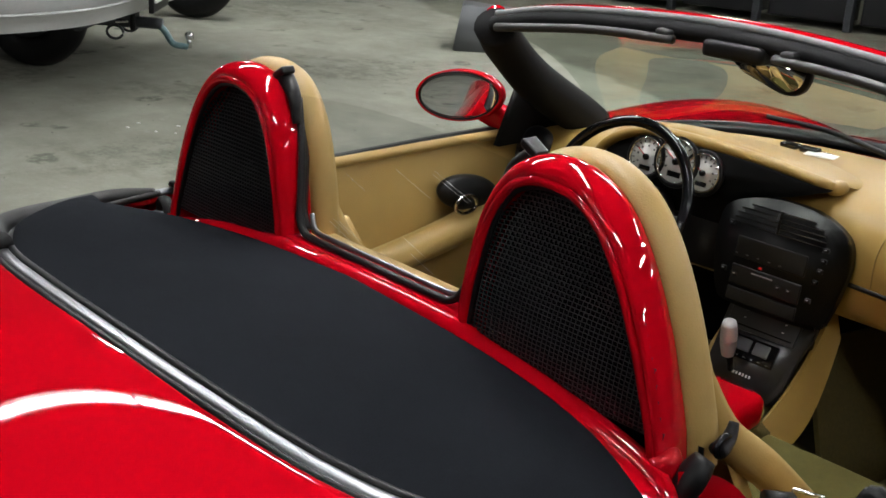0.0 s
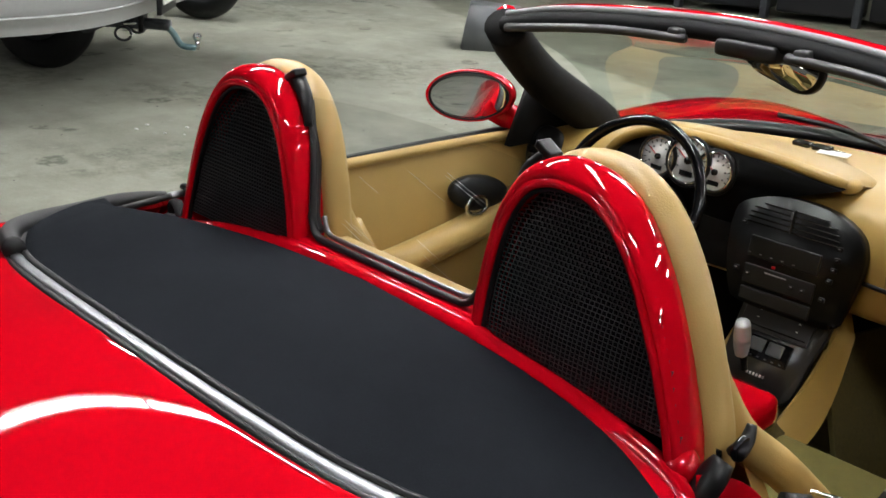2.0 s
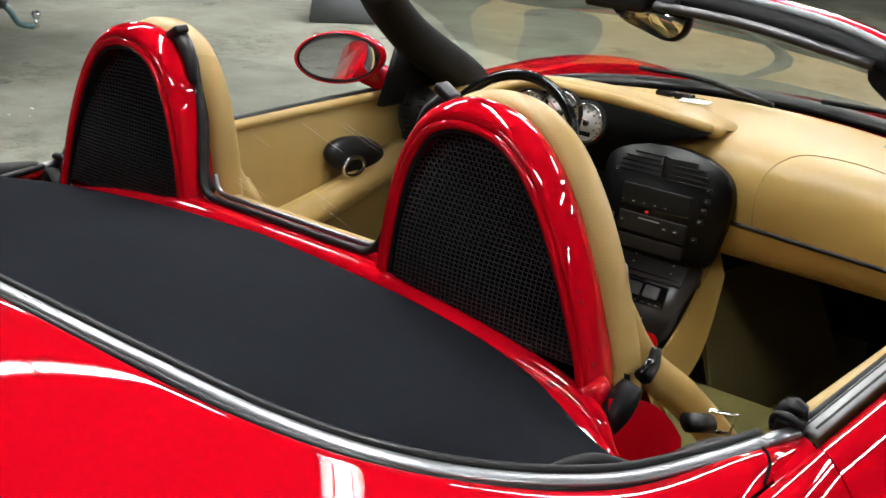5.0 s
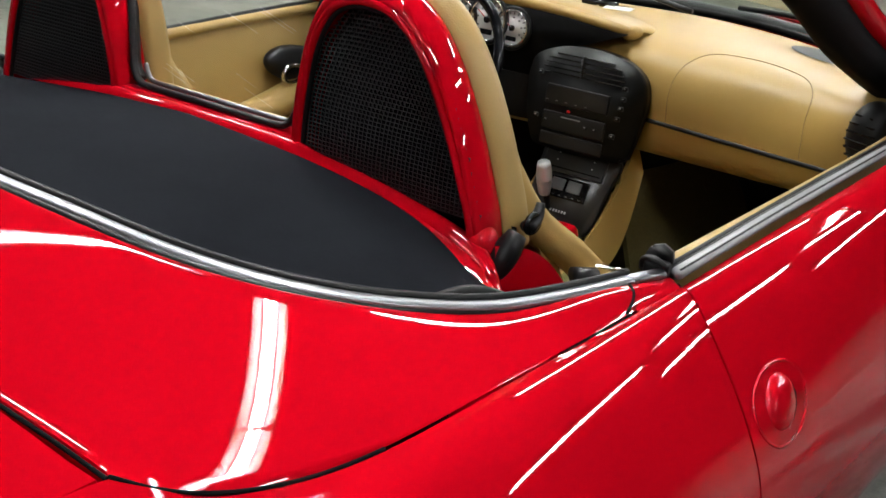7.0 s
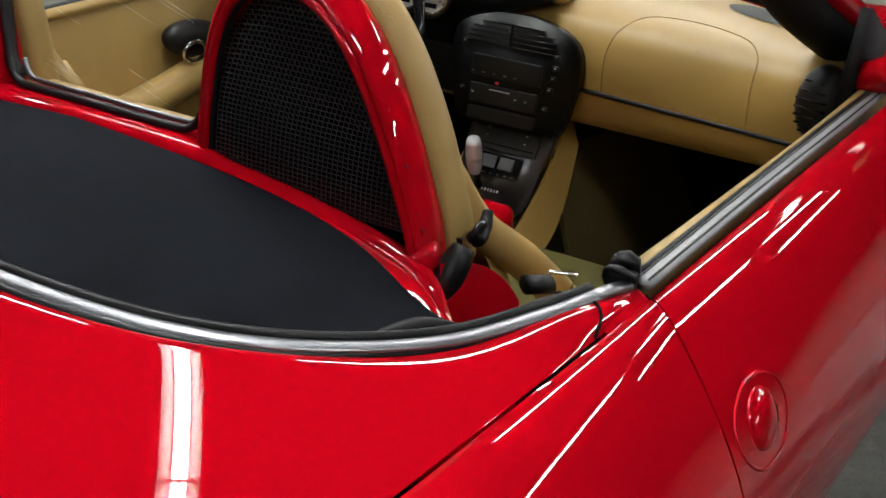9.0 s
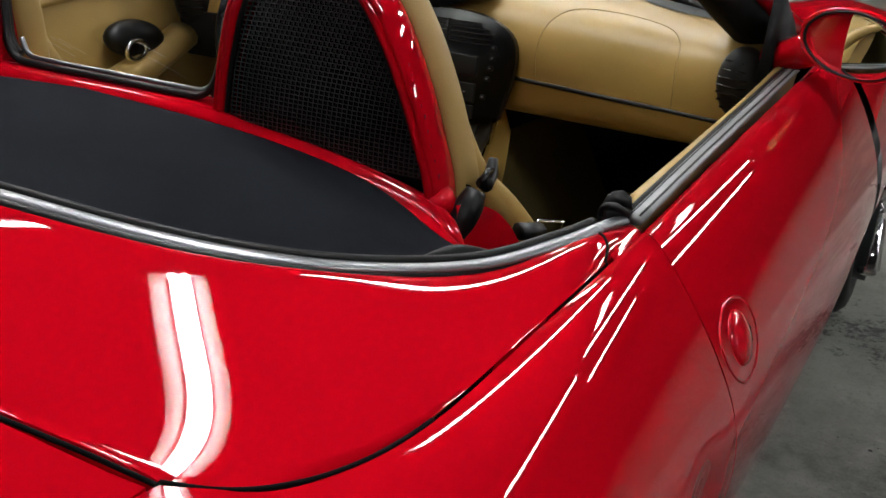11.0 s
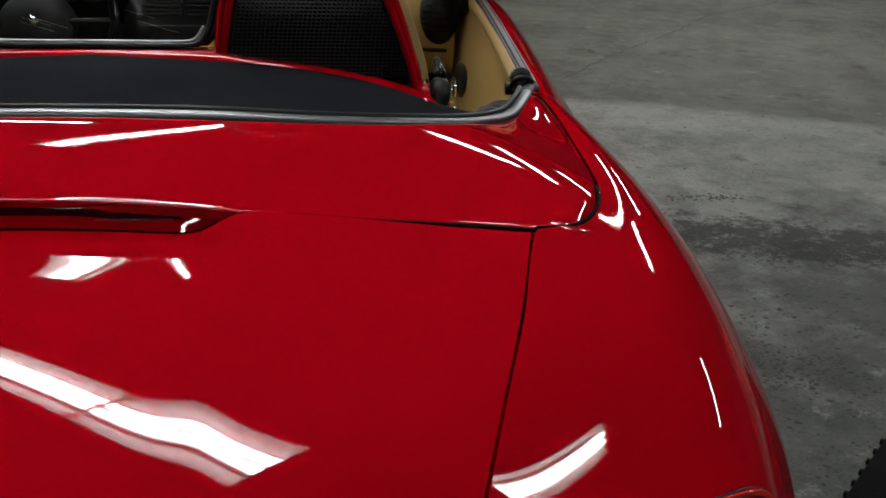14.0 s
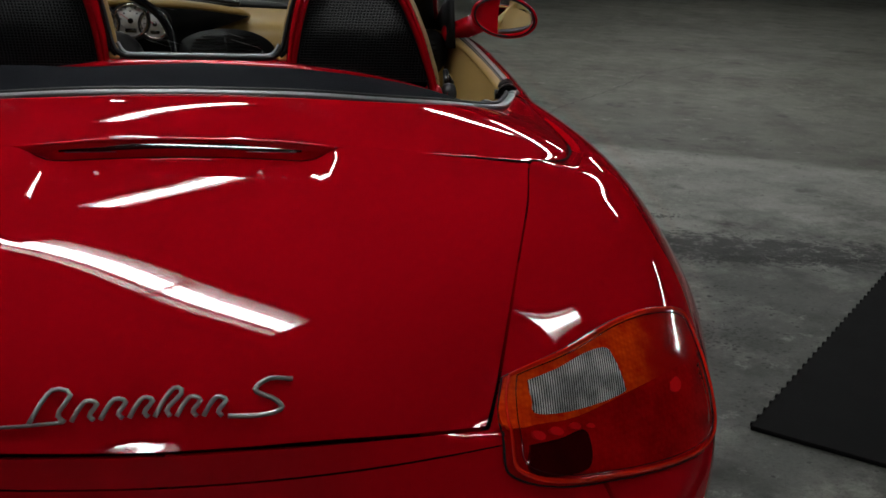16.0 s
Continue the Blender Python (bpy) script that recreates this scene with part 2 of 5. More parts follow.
def mould(m, cell, fade=None):
    """Small moulded prisms behind a smooth lens; the amber turns red towards the flank."""
    nt = m.node_tree
    b = nt.nodes["Principled BSDF"]
    src = b.inputs["Base Color"].links[0].from_socket
    co = nt.nodes.new("ShaderNodeTexCoord")
    v = nt.nodes.new("ShaderNodeTexVoronoi")
    v.inputs["Scale"].default_value = 1 / cell
    v.inputs["Randomness"].default_value = 0.35
    nt.links.new(co.outputs["Object"], v.inputs["Vector"])
    r = nt.nodes.new("ShaderNodeMapRange")
    r.inputs["From Min"].default_value, r.inputs["From Max"].default_value = 0.15, 0.75
    r.inputs["To Min"].default_value, r.inputs["To Max"].default_value = 0.0, 0.75
    nt.links.new(v.outputs["Distance"], r.inputs["Value"])
    mul = nt.nodes.new("ShaderNodeMix")
    mul.data_type, mul.blend_type = "RGBA", "MULTIPLY"
    mul.inputs["B"].default_value = (0.80, 0.45, 0.5, 1)
    nt.links.new(r.outputs["Result"], mul.inputs["Factor"])
    nt.links.new(src, mul.inputs["A"])
    out = mul.outputs["Result"]
    if fade:
        xyz = nt.nodes.new("ShaderNodeSeparateXYZ")
        nt.links.new(co.outputs["Object"], xyz.inputs[0])
        ab = nt.nodes.new("ShaderNodeMath")
        ab.operation = "ABSOLUTE"
        nt.links.new(xyz.outputs["X"], ab.inputs[0])
        n = nt.nodes.new("ShaderNodeTexNoise")
        n.inputs["Scale"].default_value = 30.0
        nt.links.new(co.outputs["Object"], n.inputs["Vector"])
        ma = nt.nodes.new("ShaderNodeMath")
        ma.operation = "MULTIPLY_ADD"
        ma.inputs[1].default_value = 0.07
        nt.links.new(n.outputs["Fac"], ma.inputs[0])
        nt.links.new(ab.outputs[0], ma.inputs[2])
        f = nt.nodes.new("ShaderNodeMapRange")
        f.interpolation_type = "SMOOTHSTEP"
        f.inputs["From Min"].default_value, f.inputs["From Max"].default_value = fade[0] + .035, fade[1] + .035
        nt.links.new(ma.outputs[0], f.inputs["Value"])
        mx = nt.nodes.new("ShaderNodeMix")
        mx.data_type = "RGBA"
        mx.inputs["B"].default_value = (0.42, 0.003, 0.003, 1)
        nt.links.new(f.outputs["Result"], mx.inputs["Factor"])
        nt.links.new(out, mx.inputs["A"])
        out = mx.outputs["Result"]
    nt.links.new(out, b.inputs["Base Color"])


mould(ORANGE_LENS, 0.007, (0.65, 0.73))
mould(RED_LENS, 0.008)
MIRROR = material("mirror_glass", (0.85, 0.86, 0.86), 0.01, metal=1.0)
GLASS = glass("windscreen_glass", (0.80, 0.86, 0.80))
CLEAR = glass("clear_plastic_wind_screen", (0.86, 0.87, 0.87), rough=0.02, gloss=0.04)
GRILLE = material("dark_grille_plastic", (0.027, 0.027, 0.0275), 0.33, vary=0.3, scale=25, spec=0.5)
WHITE_DIAL = material("pale_grey_dial", (0.55, 0.55, 0.53), 0.5)
MAT_RUBBER = material("grey_floor_mat", (0.0066, 0.0066, 0.0069), 0.85, vary=0.45, scale=6, bump=0.5, bscale=80, spec=0.08)
PAPER = material("white_paper", (0.8, 0.8, 0.78), 0.7)
TRUCK_PAINT = material("silver_truck_paint", (0.42, 0.43, 0.43), 0.35, metal=0.4, coat=0.5, vary=0.06, scale=30)
DARK_STEEL = material("dark_steel", (0.06, 0.065, 0.07), 0.45, metal=0.7, vary=0.3, scale=40)


# ---- mesh helpers ----
def part(name, bm, mat, parent=None, label="", smooth=True):
    me = bpy.data.meshes.new(name)
    bm.normal_update()
    bm.to_mesh(me)
    bm.free()
    if smooth:
        me.shade_smooth()
    me.materials.append(mat)
    ob = new(name, me)
    while parent and parent.parent and parent.parent.parent:
        parent = parent.parent
    if parent:
        ob.parent = parent
        ob.matrix_parent_inverse = parent.matrix_basis.inverted()
    return tagged(ob, label)


def thing(name, label, category, at=(0, 0, 0), group="", kind=""):
    ob = new(name)
    ob.location = at
    ob.empty_display_size = 0.1
    return tagged(ob, label, category, group, kind)


def cr(pts, t):
    """A point on the smooth curve through pts, t from 0 to 1."""
    n = len(pts) - 1
    f = min(max(t, 0), 1) * n
    i = min(int(f), n - 1)
    f -= i
    p1, p2 = np.array(pts[i], float), np.array(pts[i + 1], float)
    p0 = np.array(pts[i - 1], float) if i > 0 else 2 * p1 - p2
    p3 = np.array(pts[i + 2], float) if i + 2 <= n else 2 * p2 - p1
    return 0.5 * (2 * p1 + (p2 - p0) * f + (2 * p0 - 5 * p1 + 4 * p2 - p3) * f * f + (3 * p1 - p0 - 3 * p2 + p3) * f ** 3)


def curve(pts, n):
    return [cr(pts, i / (n - 1)) for i in range(n)]


def sheet(fn, nu, nv, rim=0.0, out=(0, 0, 1)):
    """A grid surface fn(u, v), both 0 to 1, that faces out, with its rim folded inwards."""
    bm = bmesh.new()
    g = [[bm.verts.new(fn(i / (nu - 1), j / (nv - 1))) for j in range(nv)] for i in range(nu)]
    for i in range(nu - 1):
        for j in range(nv - 1):
            q = (g[i][j], g[i + 1][j], g[i + 1][j + 1], g[i][j + 1])
            bm.faces.new(q)
    face_out(bm, out)
    if rim:
        fold(bm, rim)
    return bm


def face_out(bm, out):
    bm.normal_update()
    if sum((f.normal * f.calc_area() for f in bm.faces), Vector()).dot(Vector(out)) < 0:
        bmesh.ops.reverse_faces(bm, faces=bm.faces[:])
        bm.normal_update()


def fold(bm, rim):
    edges = [e for e in bm.edges if e.is_boundary]
    normals = {v: v.normal.copy() for e in edges for v in e.verts}
    low = {v: bm.verts.new(v.co - normals[v] * rim) for v in normals}
    for e in edges:
        f = e.link_faces[0]
        a, b = e.verts
        for lp in f.loops:
            if lp.edge == e:
                a, b = lp.vert, lp.link_loop_next.vert
        bm.faces.new((b, a, low[a], low[b]))
    for e in edges:
        e.smooth = False


def both(fn):
    """Mirror a surface of the right half to the whole width: u 0..1 runs from left edge to right edge."""
    def whole(u, v):
        s = 2 * u - 1
        p = fn(abs(s), v)
        return (p[0] if s >= 0 else -p[0], p[1], p[2])
    return whole


def mirrored(fn):
    def other(u, v):
        p = fn(u, v)
        return (-p[0], p[1], p[2])
    return other


def tube(pts, r, segs=12, flat=1.0, caps=True, up=(0, 0, 1)):
    bm = bmesh.new()
    rings = []
    n = len(pts)
    P = [Vector(p) for p in pts]
    for i, p in enumerate(P):
        d = (P[min(i + 1, n - 1)] - P[max(i - 1, 0)]).normalized()
        ref = Vector(up)
        if abs(d.dot(ref)) > 0.95:
            ref = Vector((1, 0, 0)) if abs(d.x) < 0.9 else Vector((0, 1, 0))
        a = d.cross(ref).normalized()
        b = a.cross(d)
        rr = r(i / (n - 1)) if callable(r) else r
        rings.append([bm.verts.new(p + a * math.cos(k * 2 * math.pi / segs) * rr + b * math.sin(k * 2 * math.pi / segs) * rr * (flat(i / (n - 1)) if callable(flat) else flat)) for k in range(segs)])
    for i in range(n - 1):
        for k in range(segs):
            bm.faces.new((rings[i][k], rings[i][(k + 1) % segs], rings[i + 1][(k + 1) % segs], rings[i + 1][k]))
    if caps:
        bm.faces.new(rings[0][::-1])
        bm.faces.new(rings[-1])
    bmesh.ops.recalc_face_normals(bm, faces=bm.faces[:])
    return bm


def box(size, at=(0, 0, 0), bevel=0.0, rot=None, segs=3):
    bm = bmesh.new()
    bmesh.ops.create_cube(bm, size=1)
    bmesh.ops.scale(bm, vec=size, verts=bm.verts[:])
    if bevel:
        bmesh.ops.bevel(bm, geom=bm.edges[:], offset=bevel, segments=segs, affect="EDGES", profile=0.6)
    if rot:
        bmesh.ops.rotate(bm, matrix=pose(0, 0, 0, *rot).to_3x3(), verts=bm.verts[:])
    bmesh.ops.translate(bm, vec=at, verts=bm.verts[:])
    return bm


def disc(r, h, at=(0, 0, 0), rot=(0, 0, 0), segs=32, r2=None, bevel=0.0):
    bm = bmesh.new()
    bmesh.ops.create_cone(bm, cap_ends=True, segments=segs, radius1=r, radius2=r if r2 is None else r2, depth=h)
    if bevel:
        bmesh.ops.bevel(bm, geom=[e for e in bm.edges if len(e.link_faces) == 2 and e.calc_face_angle() > 0.8], offset=bevel, segments=2, affect="EDGES")
    bmesh.ops.rotate(bm, matrix=pose(0, 0, 0, *rot).to_3x3(), verts=bm.verts[:])
    bmesh.ops.translate(bm, vec=at, verts=bm.verts[:])
    return bm


def ball(r, at=(0, 0, 0), squash=(1, 1, 1), rot=(0, 0, 0), segs=24):
    bm = bmesh.new()
    bmesh.ops.create_uvsphere(bm, u_segments=segs, v_segments=segs // 2, radius=r)
    bmesh.ops.scale(bm, vec=squash, verts=bm.verts[:])
    bmesh.ops.rotate(bm, matrix=pose(0, 0, 0, *rot).to_3x3(), verts=bm.verts[:])
    bmesh.ops.translate(bm, vec=at, verts=bm.verts[:])
    return bm


def prism(outline, depth, at=None, bevel=0.0):
    """A flat outline of (x, y) points, thickened along z by depth, moved by the matrix at."""
    bm = bmesh.new()
    lo = [bm.verts.new((x, y, 0)) for x, y in outline]
    f = bm.faces.new(lo)
    r = bmesh.ops.extrude_face_region(bm, geom=[f])
    bmesh.ops.translate(bm, vec=(0, 0, depth), verts=[v for v in r["geom"] if isinstance(v, bmesh.types.BMVert)])
    bmesh.ops.recalc_face_normals(bm, faces=bm.faces[:])
    if bevel:
        bmesh.ops.bevel(bm, geom=[e for e in bm.edges if abs(e.calc_face_angle(0)) > 0.9], offset=bevel, segments=2, affect="EDGES")
    if at is not None:
        bm.transform(at)
    return bm


@functools.lru_cache(None)
def bend(n):
    """Second differences of a natural spline through n even knots, as a matrix on its points."""
    a, b = np.eye(n), np.zeros((n, n))
    for i in range(1, n - 1):
        a[i, i - 1:i + 2] = (1 / 6, 4 / 6, 1 / 6)
        b[i, i - 1:i + 2] = (1, -2, 1)
    return np.linalg.solve(a, b)


def weights(n, t):
    f = min(max(t, 0), 1) * (n - 1)
    i = min(int(f), n - 2)
    f -= i
    m = bend(n)
    w = m[i] * ((1 - f) ** 3 - (1 - f)) / 6 + m[i + 1] * (f ** 3 - f) / 6
    w[i] += 1 - f
    w[i + 1] += f
    return w


def spl(pts, t):
    """A point on the natural spline through pts, t from 0 to 1."""
    return weights(len(pts), t) @ np.array(pts, float)


def loft(rows):
    """Smooth surface through rows of control points: u runs along a row, v from the first row to the last."""
    net = np.array(rows, float)

    def fn(u, v):
        return weights(len(net[0]), u) @ np.tensordot(weights(len(net), v), net, 1)
    return fn


def span(fn, u0, u1, v0, v1):
    return lambda u, v: fn(u0 + (u1 - u0) * u, v0 + (v1 - v0) * v)


# ---- the setting ----
def slab(name, size, at, mat, label, category):
    ob = part(name, box(size, at), mat, None, label, smooth=False)
    return tagged(ob, "", category, "", "structure")


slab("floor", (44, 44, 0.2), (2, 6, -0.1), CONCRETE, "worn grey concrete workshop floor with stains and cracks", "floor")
# walls and ceiling stand out of view; dark tones hold back fill light
slab("wall_north", (29, 0.2, CEIL), (1.4, 22.1, CEIL / 2), WALL_PAINT, "plain painted workshop wall", "wall")
slab("wall_south", (29, 0.2, CEIL), (1.4, -8.1, CEIL / 2), WALL_PAINT, "plain painted workshop wall", "wall")
slab("wall_east", (0.2, 30, CEIL), (15.8, 7, CEIL / 2), WALL_PAINT, "plain painted workshop wall", "wall")
slab("wall_west", (0.2, 30, CEIL), (-13.0, 7, CEIL / 2), WALL_PAINT, "plain painted workshop wall", "wall")
slab("ceiling", (44, 44, 0.2), (2, 6, CEIL + 0.1), CEIL_PAINT, "dull grey workshop ceiling", "ceiling")


def tube_fixture(x, y, turn, length=1.22):
    lamp = thing("fluorescent_light", "white twin-tube fluorescent fixture hung under the ceiling", "ceiling light", (x, y, CEIL), "workshop lights")
    lamp.rotation_euler = (0, 0, radians(turn))
    bpy.context.view_layer.update()
    m = lamp.matrix_basis.copy()

    def put(name, bm, mat, label=""):
        bm.transform(m)
        return part(name, bm, mat, lamp, label)
    put("housing", box((0.13, length, 0.05), (0, 0, -0.03), 0.01), HOUSING)
    for d in (-1, 1):
        put("reflector_wing", box((0.12, length, 0.006), (d * 0.118, 0, -0.058), 0.002, (0, d * 38, 0)), HOUSING)
    for dx in (-0.036, 0.036):
        put("tube", tube([(dx, -length / 2 + 0.015, -0.085), (dx, length / 2 - 0.015, -0.085)], 0.024, 12), TUBE_LIGHT, "glowing fluorescent tube")
    for dy in (-1, 1):
        put("end_cap", box((0.3, 0.014, 0.06), (0, dy * (length / 2 - 0.007), -0.06), 0.004), HOUSING)
    return lamp


# twin fixtures, end to end in pairs, hung askew to the car
PAIRS = [(-.22, .62, 42), (-2.62, .85, -22), (-.31, 3.99, -22.9), (3.38, 7.2, 3), (4.35, 5.1, 10),
         # unseen pairs added as fill for far floor, truck and tail
         (-7.2, 4.3, 42), (-3.9, 6.6, 42), (-8.8, 1.2, 42), (-1.9, 6.9, 42), (-6.5, 8.4, 42), (.2, -4.8, 42),
         (5.6, 10.2, 10), (8.3, 3.0, 20)]
SINGLES = [(2.3, 5.5, -60), (2.88, -.70, -40)]
for lx, ly, lt in PAIRS:
    for d in (-.614, .614):
        tube_fixture(lx - math.sin(radians(lt)) * d, ly + math.cos(radians(lt)) * d, lt)
for lx, ly, lt in SINGLES:
    tube_fixture(lx, ly, lt)

# ---- the car: outer skin as rows of control points (right half), from the door gap round the tail to its middle ----
ROW_GAP = [(.757, .13, .888), (.752, -.05, .893), (.742, -.25, .896), (.73, -.42, .897), (.70, -.53, .899), (.655, -.60, .908), (.605, -.634, .918), (.567, -.778, .897), (.533, -.90, .872), (.485, -1.05, .805), (.452, -1.14, .725), (.428, -1.20, .685), (.22, -1.27, .71), (0, -1.29, .713)]
ROW_CREST = [(.805, .11, .86), (.81, -.05, .865), (.815, -.25, .868), (.815, -.42, .866), (.805, -.55, .862), (.79, -.65, .853), (.77, -.74, .842), (.745, -.83, .825), (.71, -.93, .785), (.645, -1.03, .754), (.57, -1.11, .724), (.50, -1.19, .665), (.26, -1.275, .675), (0, -1.30, .675)]
ROW_WIDE = [(0.909, 0.09, 0.7), (0.913, -0.1, 0.7), (0.917, -0.3, 0.7), (0.919, -0.45, 0.7), (0.915, -0.58, 0.69), (0.905, -0.69, 0.68), (0.887, -0.78, 0.67), (0.865, -0.86, 0.66), (0.840, -0.94, 0.65), (0.8, -1.03, 0.63), (0.72, -1.11, 0.61), (0.6, -1.19, 0.595), (0.32, -1.3, 0.6), (0.0, -1.33, 0.6)]
ROW_LOW = [(0.912, 0.08, 0.52), (0.916, -0.1, 0.5), (0.920, -0.3, 0.5), (0.922, -0.45, 0.5), (0.919, -0.58, 0.5), (0.909, -0.69, 0.5), (0.892, -0.78, 0.49), (0.872, -0.87, 0.48), (0.848, -0.96, 0.47), (0.81, -1.06, 0.46), (0.735, -1.16, 0.45), (0.62, -1.25, 0.45), (0.33, -1.35, 0.46), (0.0, -1.38, 0.46)]
ROW_SILL = [(.85, .08, .22), (.86, -.1, .22), (.865, -.3, .22), (.865, -.45, .22), (.86, -.58, .22), (.855, -.69, .22), (.845, -.78, .23), (.83, -.87, .24), (.81, -.95, .25), (.77, -1.04, .25), (.70, -1.13, .25), (.58, -1.21, .25), (.31, -1.30, .25), (0, -1.33, .25)]
ROWS = [ROW_GAP, ROW_CREST, ROW_WIDE, ROW_LOW, ROW_SILL]
FLANK = loft([r[:12] for r in ROWS])
TAIL = loft([[(x, y, z) for x, y, z in r[11:]] + [(-x, y, z) for x, y, z in r[11:13][::-1]] for r in ROWS])


def SKIN(u, v):
    return FLANK(u * 13 / 11, v) if u <= 11 / 13 else TAIL((u * 13 - 11) / 4, v)



STRIP = [(0, -.395, .988), (.2, -.39, .984), (.37, -.370, .971), (.49, -.328, .957), (.58, -.25, .937), (.65, -.14, .917), (.695, -.02, .909), (.717, .055, .906)]
LIP = [(0, -.632, .959), (.15, -.634, .955), (.28, -.636, .944), (.42, -.634, .932), (.52, -.632, .925), (.60, -.631, .9175)]

car = thing("sports_car", "red open-top two-seat sports car with tan interior, parked on concrete", "car", (0, 0.4, 0))


def wheel_cut(bm, yc, zc, r):
    """Open the wheel arch and lay its edge on a circle."""
    bad = [v for v in bm.verts if (v.co.y - yc) ** 2 + (v.co.z - zc) ** 2 < r * r]
    bmesh.ops.delete(bm, geom=bad, context="VERTS")
    for v in bm.verts:
        d = math.hypot(v.co.y - yc, v.co.z - zc)
        if v.is_boundary and d < r * 1.12:
            v.co.y, v.co.z = yc + (v.co.y - yc) * r / d, zc + (v.co.z - zc) * r / d
    return bm


U_BUMPER = 11.0 / 13
for side in (1, -1):
    f = SKIN if side == 1 else mirrored(SKIN)
    bm = wheel_cut(sheet(span(f, 0, U_BUMPER, 0, 1), 150, 72, 0, (side, 0, 0)), -0.36, 0.31, 0.345)
    for q in bm.verts:  # air intake pressed in ahead of the wheel
        q.co.x -= side * .022 * math.exp(-((q.co.y + .065) / .07) ** 2 - ((q.co.z - .58) / .10) ** 4)
    bm.normal_update()
    fold(bm, 0.014)
    part("rear_fender", bm, RED, car)
    part("rear_panel", sheet(span(f, U_BUMPER + 0.002, 1, 0.012, .244), 30, 8, 0.012, (0, -1, 0)), RED, car)
    part("rear_bumper", sheet(span(f, U_BUMPER + 0.002, 1, .256, 1), 30, 30, 0.012, (0, -1, 0)), RED, car)

# engine lid between roof cloth and boot


def lid_edge(u):
    """The lid's rear lip from the middle outwards, then its side along the fender gap to the door."""
    if u < 0.45:
        return spl(LIP, u / 0.45)
    p = spl(ROW_GAP[:7][::-1], (u - 0.45) / 0.55)
    return p + np.array((-.0045, .003, 0)) * min(1, (u - .45) * 8)


def crown(coef, x, y, y0, scale, wide, count):
    """Height of a smooth pressed panel: even powers of x times powers of y."""
    k = 0.0
    for i in range(len(coef) // count):
        for j in range(count):
            k += coef[i * count + j] * (x / wide) ** (2 * i) * ((y - y0) / scale) ** j
    return k


LID_CROWN = [0.96373, -0.1936, -0.47662, -0.5511, -0.42178, -0.14475, 0.09532, 0.72598, 0.39367, -0.43382, 0.20682, 0.55598, -0.23729, -0.95973, 0.64666, 2.81119, 0.5088, -1.14557, 0.08659, 0.41651, -0.55664, -1.75367, -0.31241, 0.66707]


def lid(u, v):
    a, b = spl(STRIP, u ** 0.9), lid_edge(u * 0.985)
    p = a * (1 - v) + b * v
    k = min(v / .06, (1 - v) / .025 + .1, 1)
    k = k * k * (3 - 2 * k)
    z = crown(LID_CROWN, p[0], p[1], -.3, .35, .7, 6)
    return np.array((p[0], p[1], p[2] * (1 - k) + z * k))


lid_bm = sheet(both(lid), 141, 40, 0.014)
LID_TREE = BVHTree.FromBMesh(lid_bm)
part("rear_deck_lid", lid_bm, RED, car)
for side in (1, -1):
    cut = [LID_TREE.find_nearest(Vector((side * x, y, z)))[0] + Vector((0, 0, .0006)) for x, y, z in curve([(.716, .052, .907), (.728, .045, .905), (.740, .030, .900), (.750, .002, .894)], 14)]
    # dark tube drawn for the shade in the end gap
    part("deck_end_gap", tube(cut, .0021, 6), DARK_VOID, car)
    part("corner_panel", sheet(lambda u, v: np.array((side * (.715 + .020 * u), .060 + .066 * u, .9035 - .003 * u)) * (1 - v) + np.array((side * (.754 + .003 * u), .02 + .106 * u, .891 - .0025 * u)) * v + np.array((0, 0, .002 * math.sin(math.pi * v))), 10, 8, .01, (0, 0, 1)), RED, car)
    part("trim_end", tube([(side * .7165, .060, .9085), (side * .724, .088, .907), (side * .733, .118, .904)], .0095, 10, .7), SILVER, car)

# dark tube laid along the joint so the lid gap reads as shaded
for side in (1, -1):
    line = [np.array(spl(LIP, .52 + .48 * i / 24)) + np.array((0, -.0045, -.0022)) for i in range(25)]
    line += [np.array(spl(ROW_GAP[:7][::-1], i / 30 * .5)) + np.array((-.002, -.0005, .0006)) for i in range(0, 31)]
    part("lid_gap", tube([(side * p[0], p[1], p[2]) for p in line], .0024, 8), DARK_VOID, car)

BOOT = [[(0, -.642, .935), (.15, -.642, .930), (.285, -.642, .936), (.42, -.640, .931), (.596, -.637, .917)],
        [(0, -.80, .925), (.15, -.80, .922), (.3, -.795, .918), (.44, -.788, .908), (.562, -.785, .895)],
        [(0, -.95, .885), (.14, -.948, .884), (.28, -.935, .881), (.41, -.92, .876), (.528, -.905, .870)],
        [(0, -1.10, .836), (.13, -1.097, .834), (.26, -1.085, .828), (.38, -1.07, .816), (.48, -1.052, .803)],
        [(0, -1.232, .768), (.12, -1.23, .768), (.23, -1.215, .762), (.35, -1.18, .745), (.447, -1.14, .725)],
        [(0, -1.286, .716), (.11, -1.282, .717), (.22, -1.266, .714), (.33, -1.235, .702), (.423, -1.197, .689)]]
BOOT_CROWN = [0.88377, 0.08584, -0.02976, 0.00511, 0.03181, 0.03084, -0.03874, -0.02867, 0.00432, -0.02127, 0.11812, -0.0741, -0.08486, 0.02471, 0.00218, 0.04397, -0.12473, 0.07774, 0.01558, -0.08748, 0.09353]


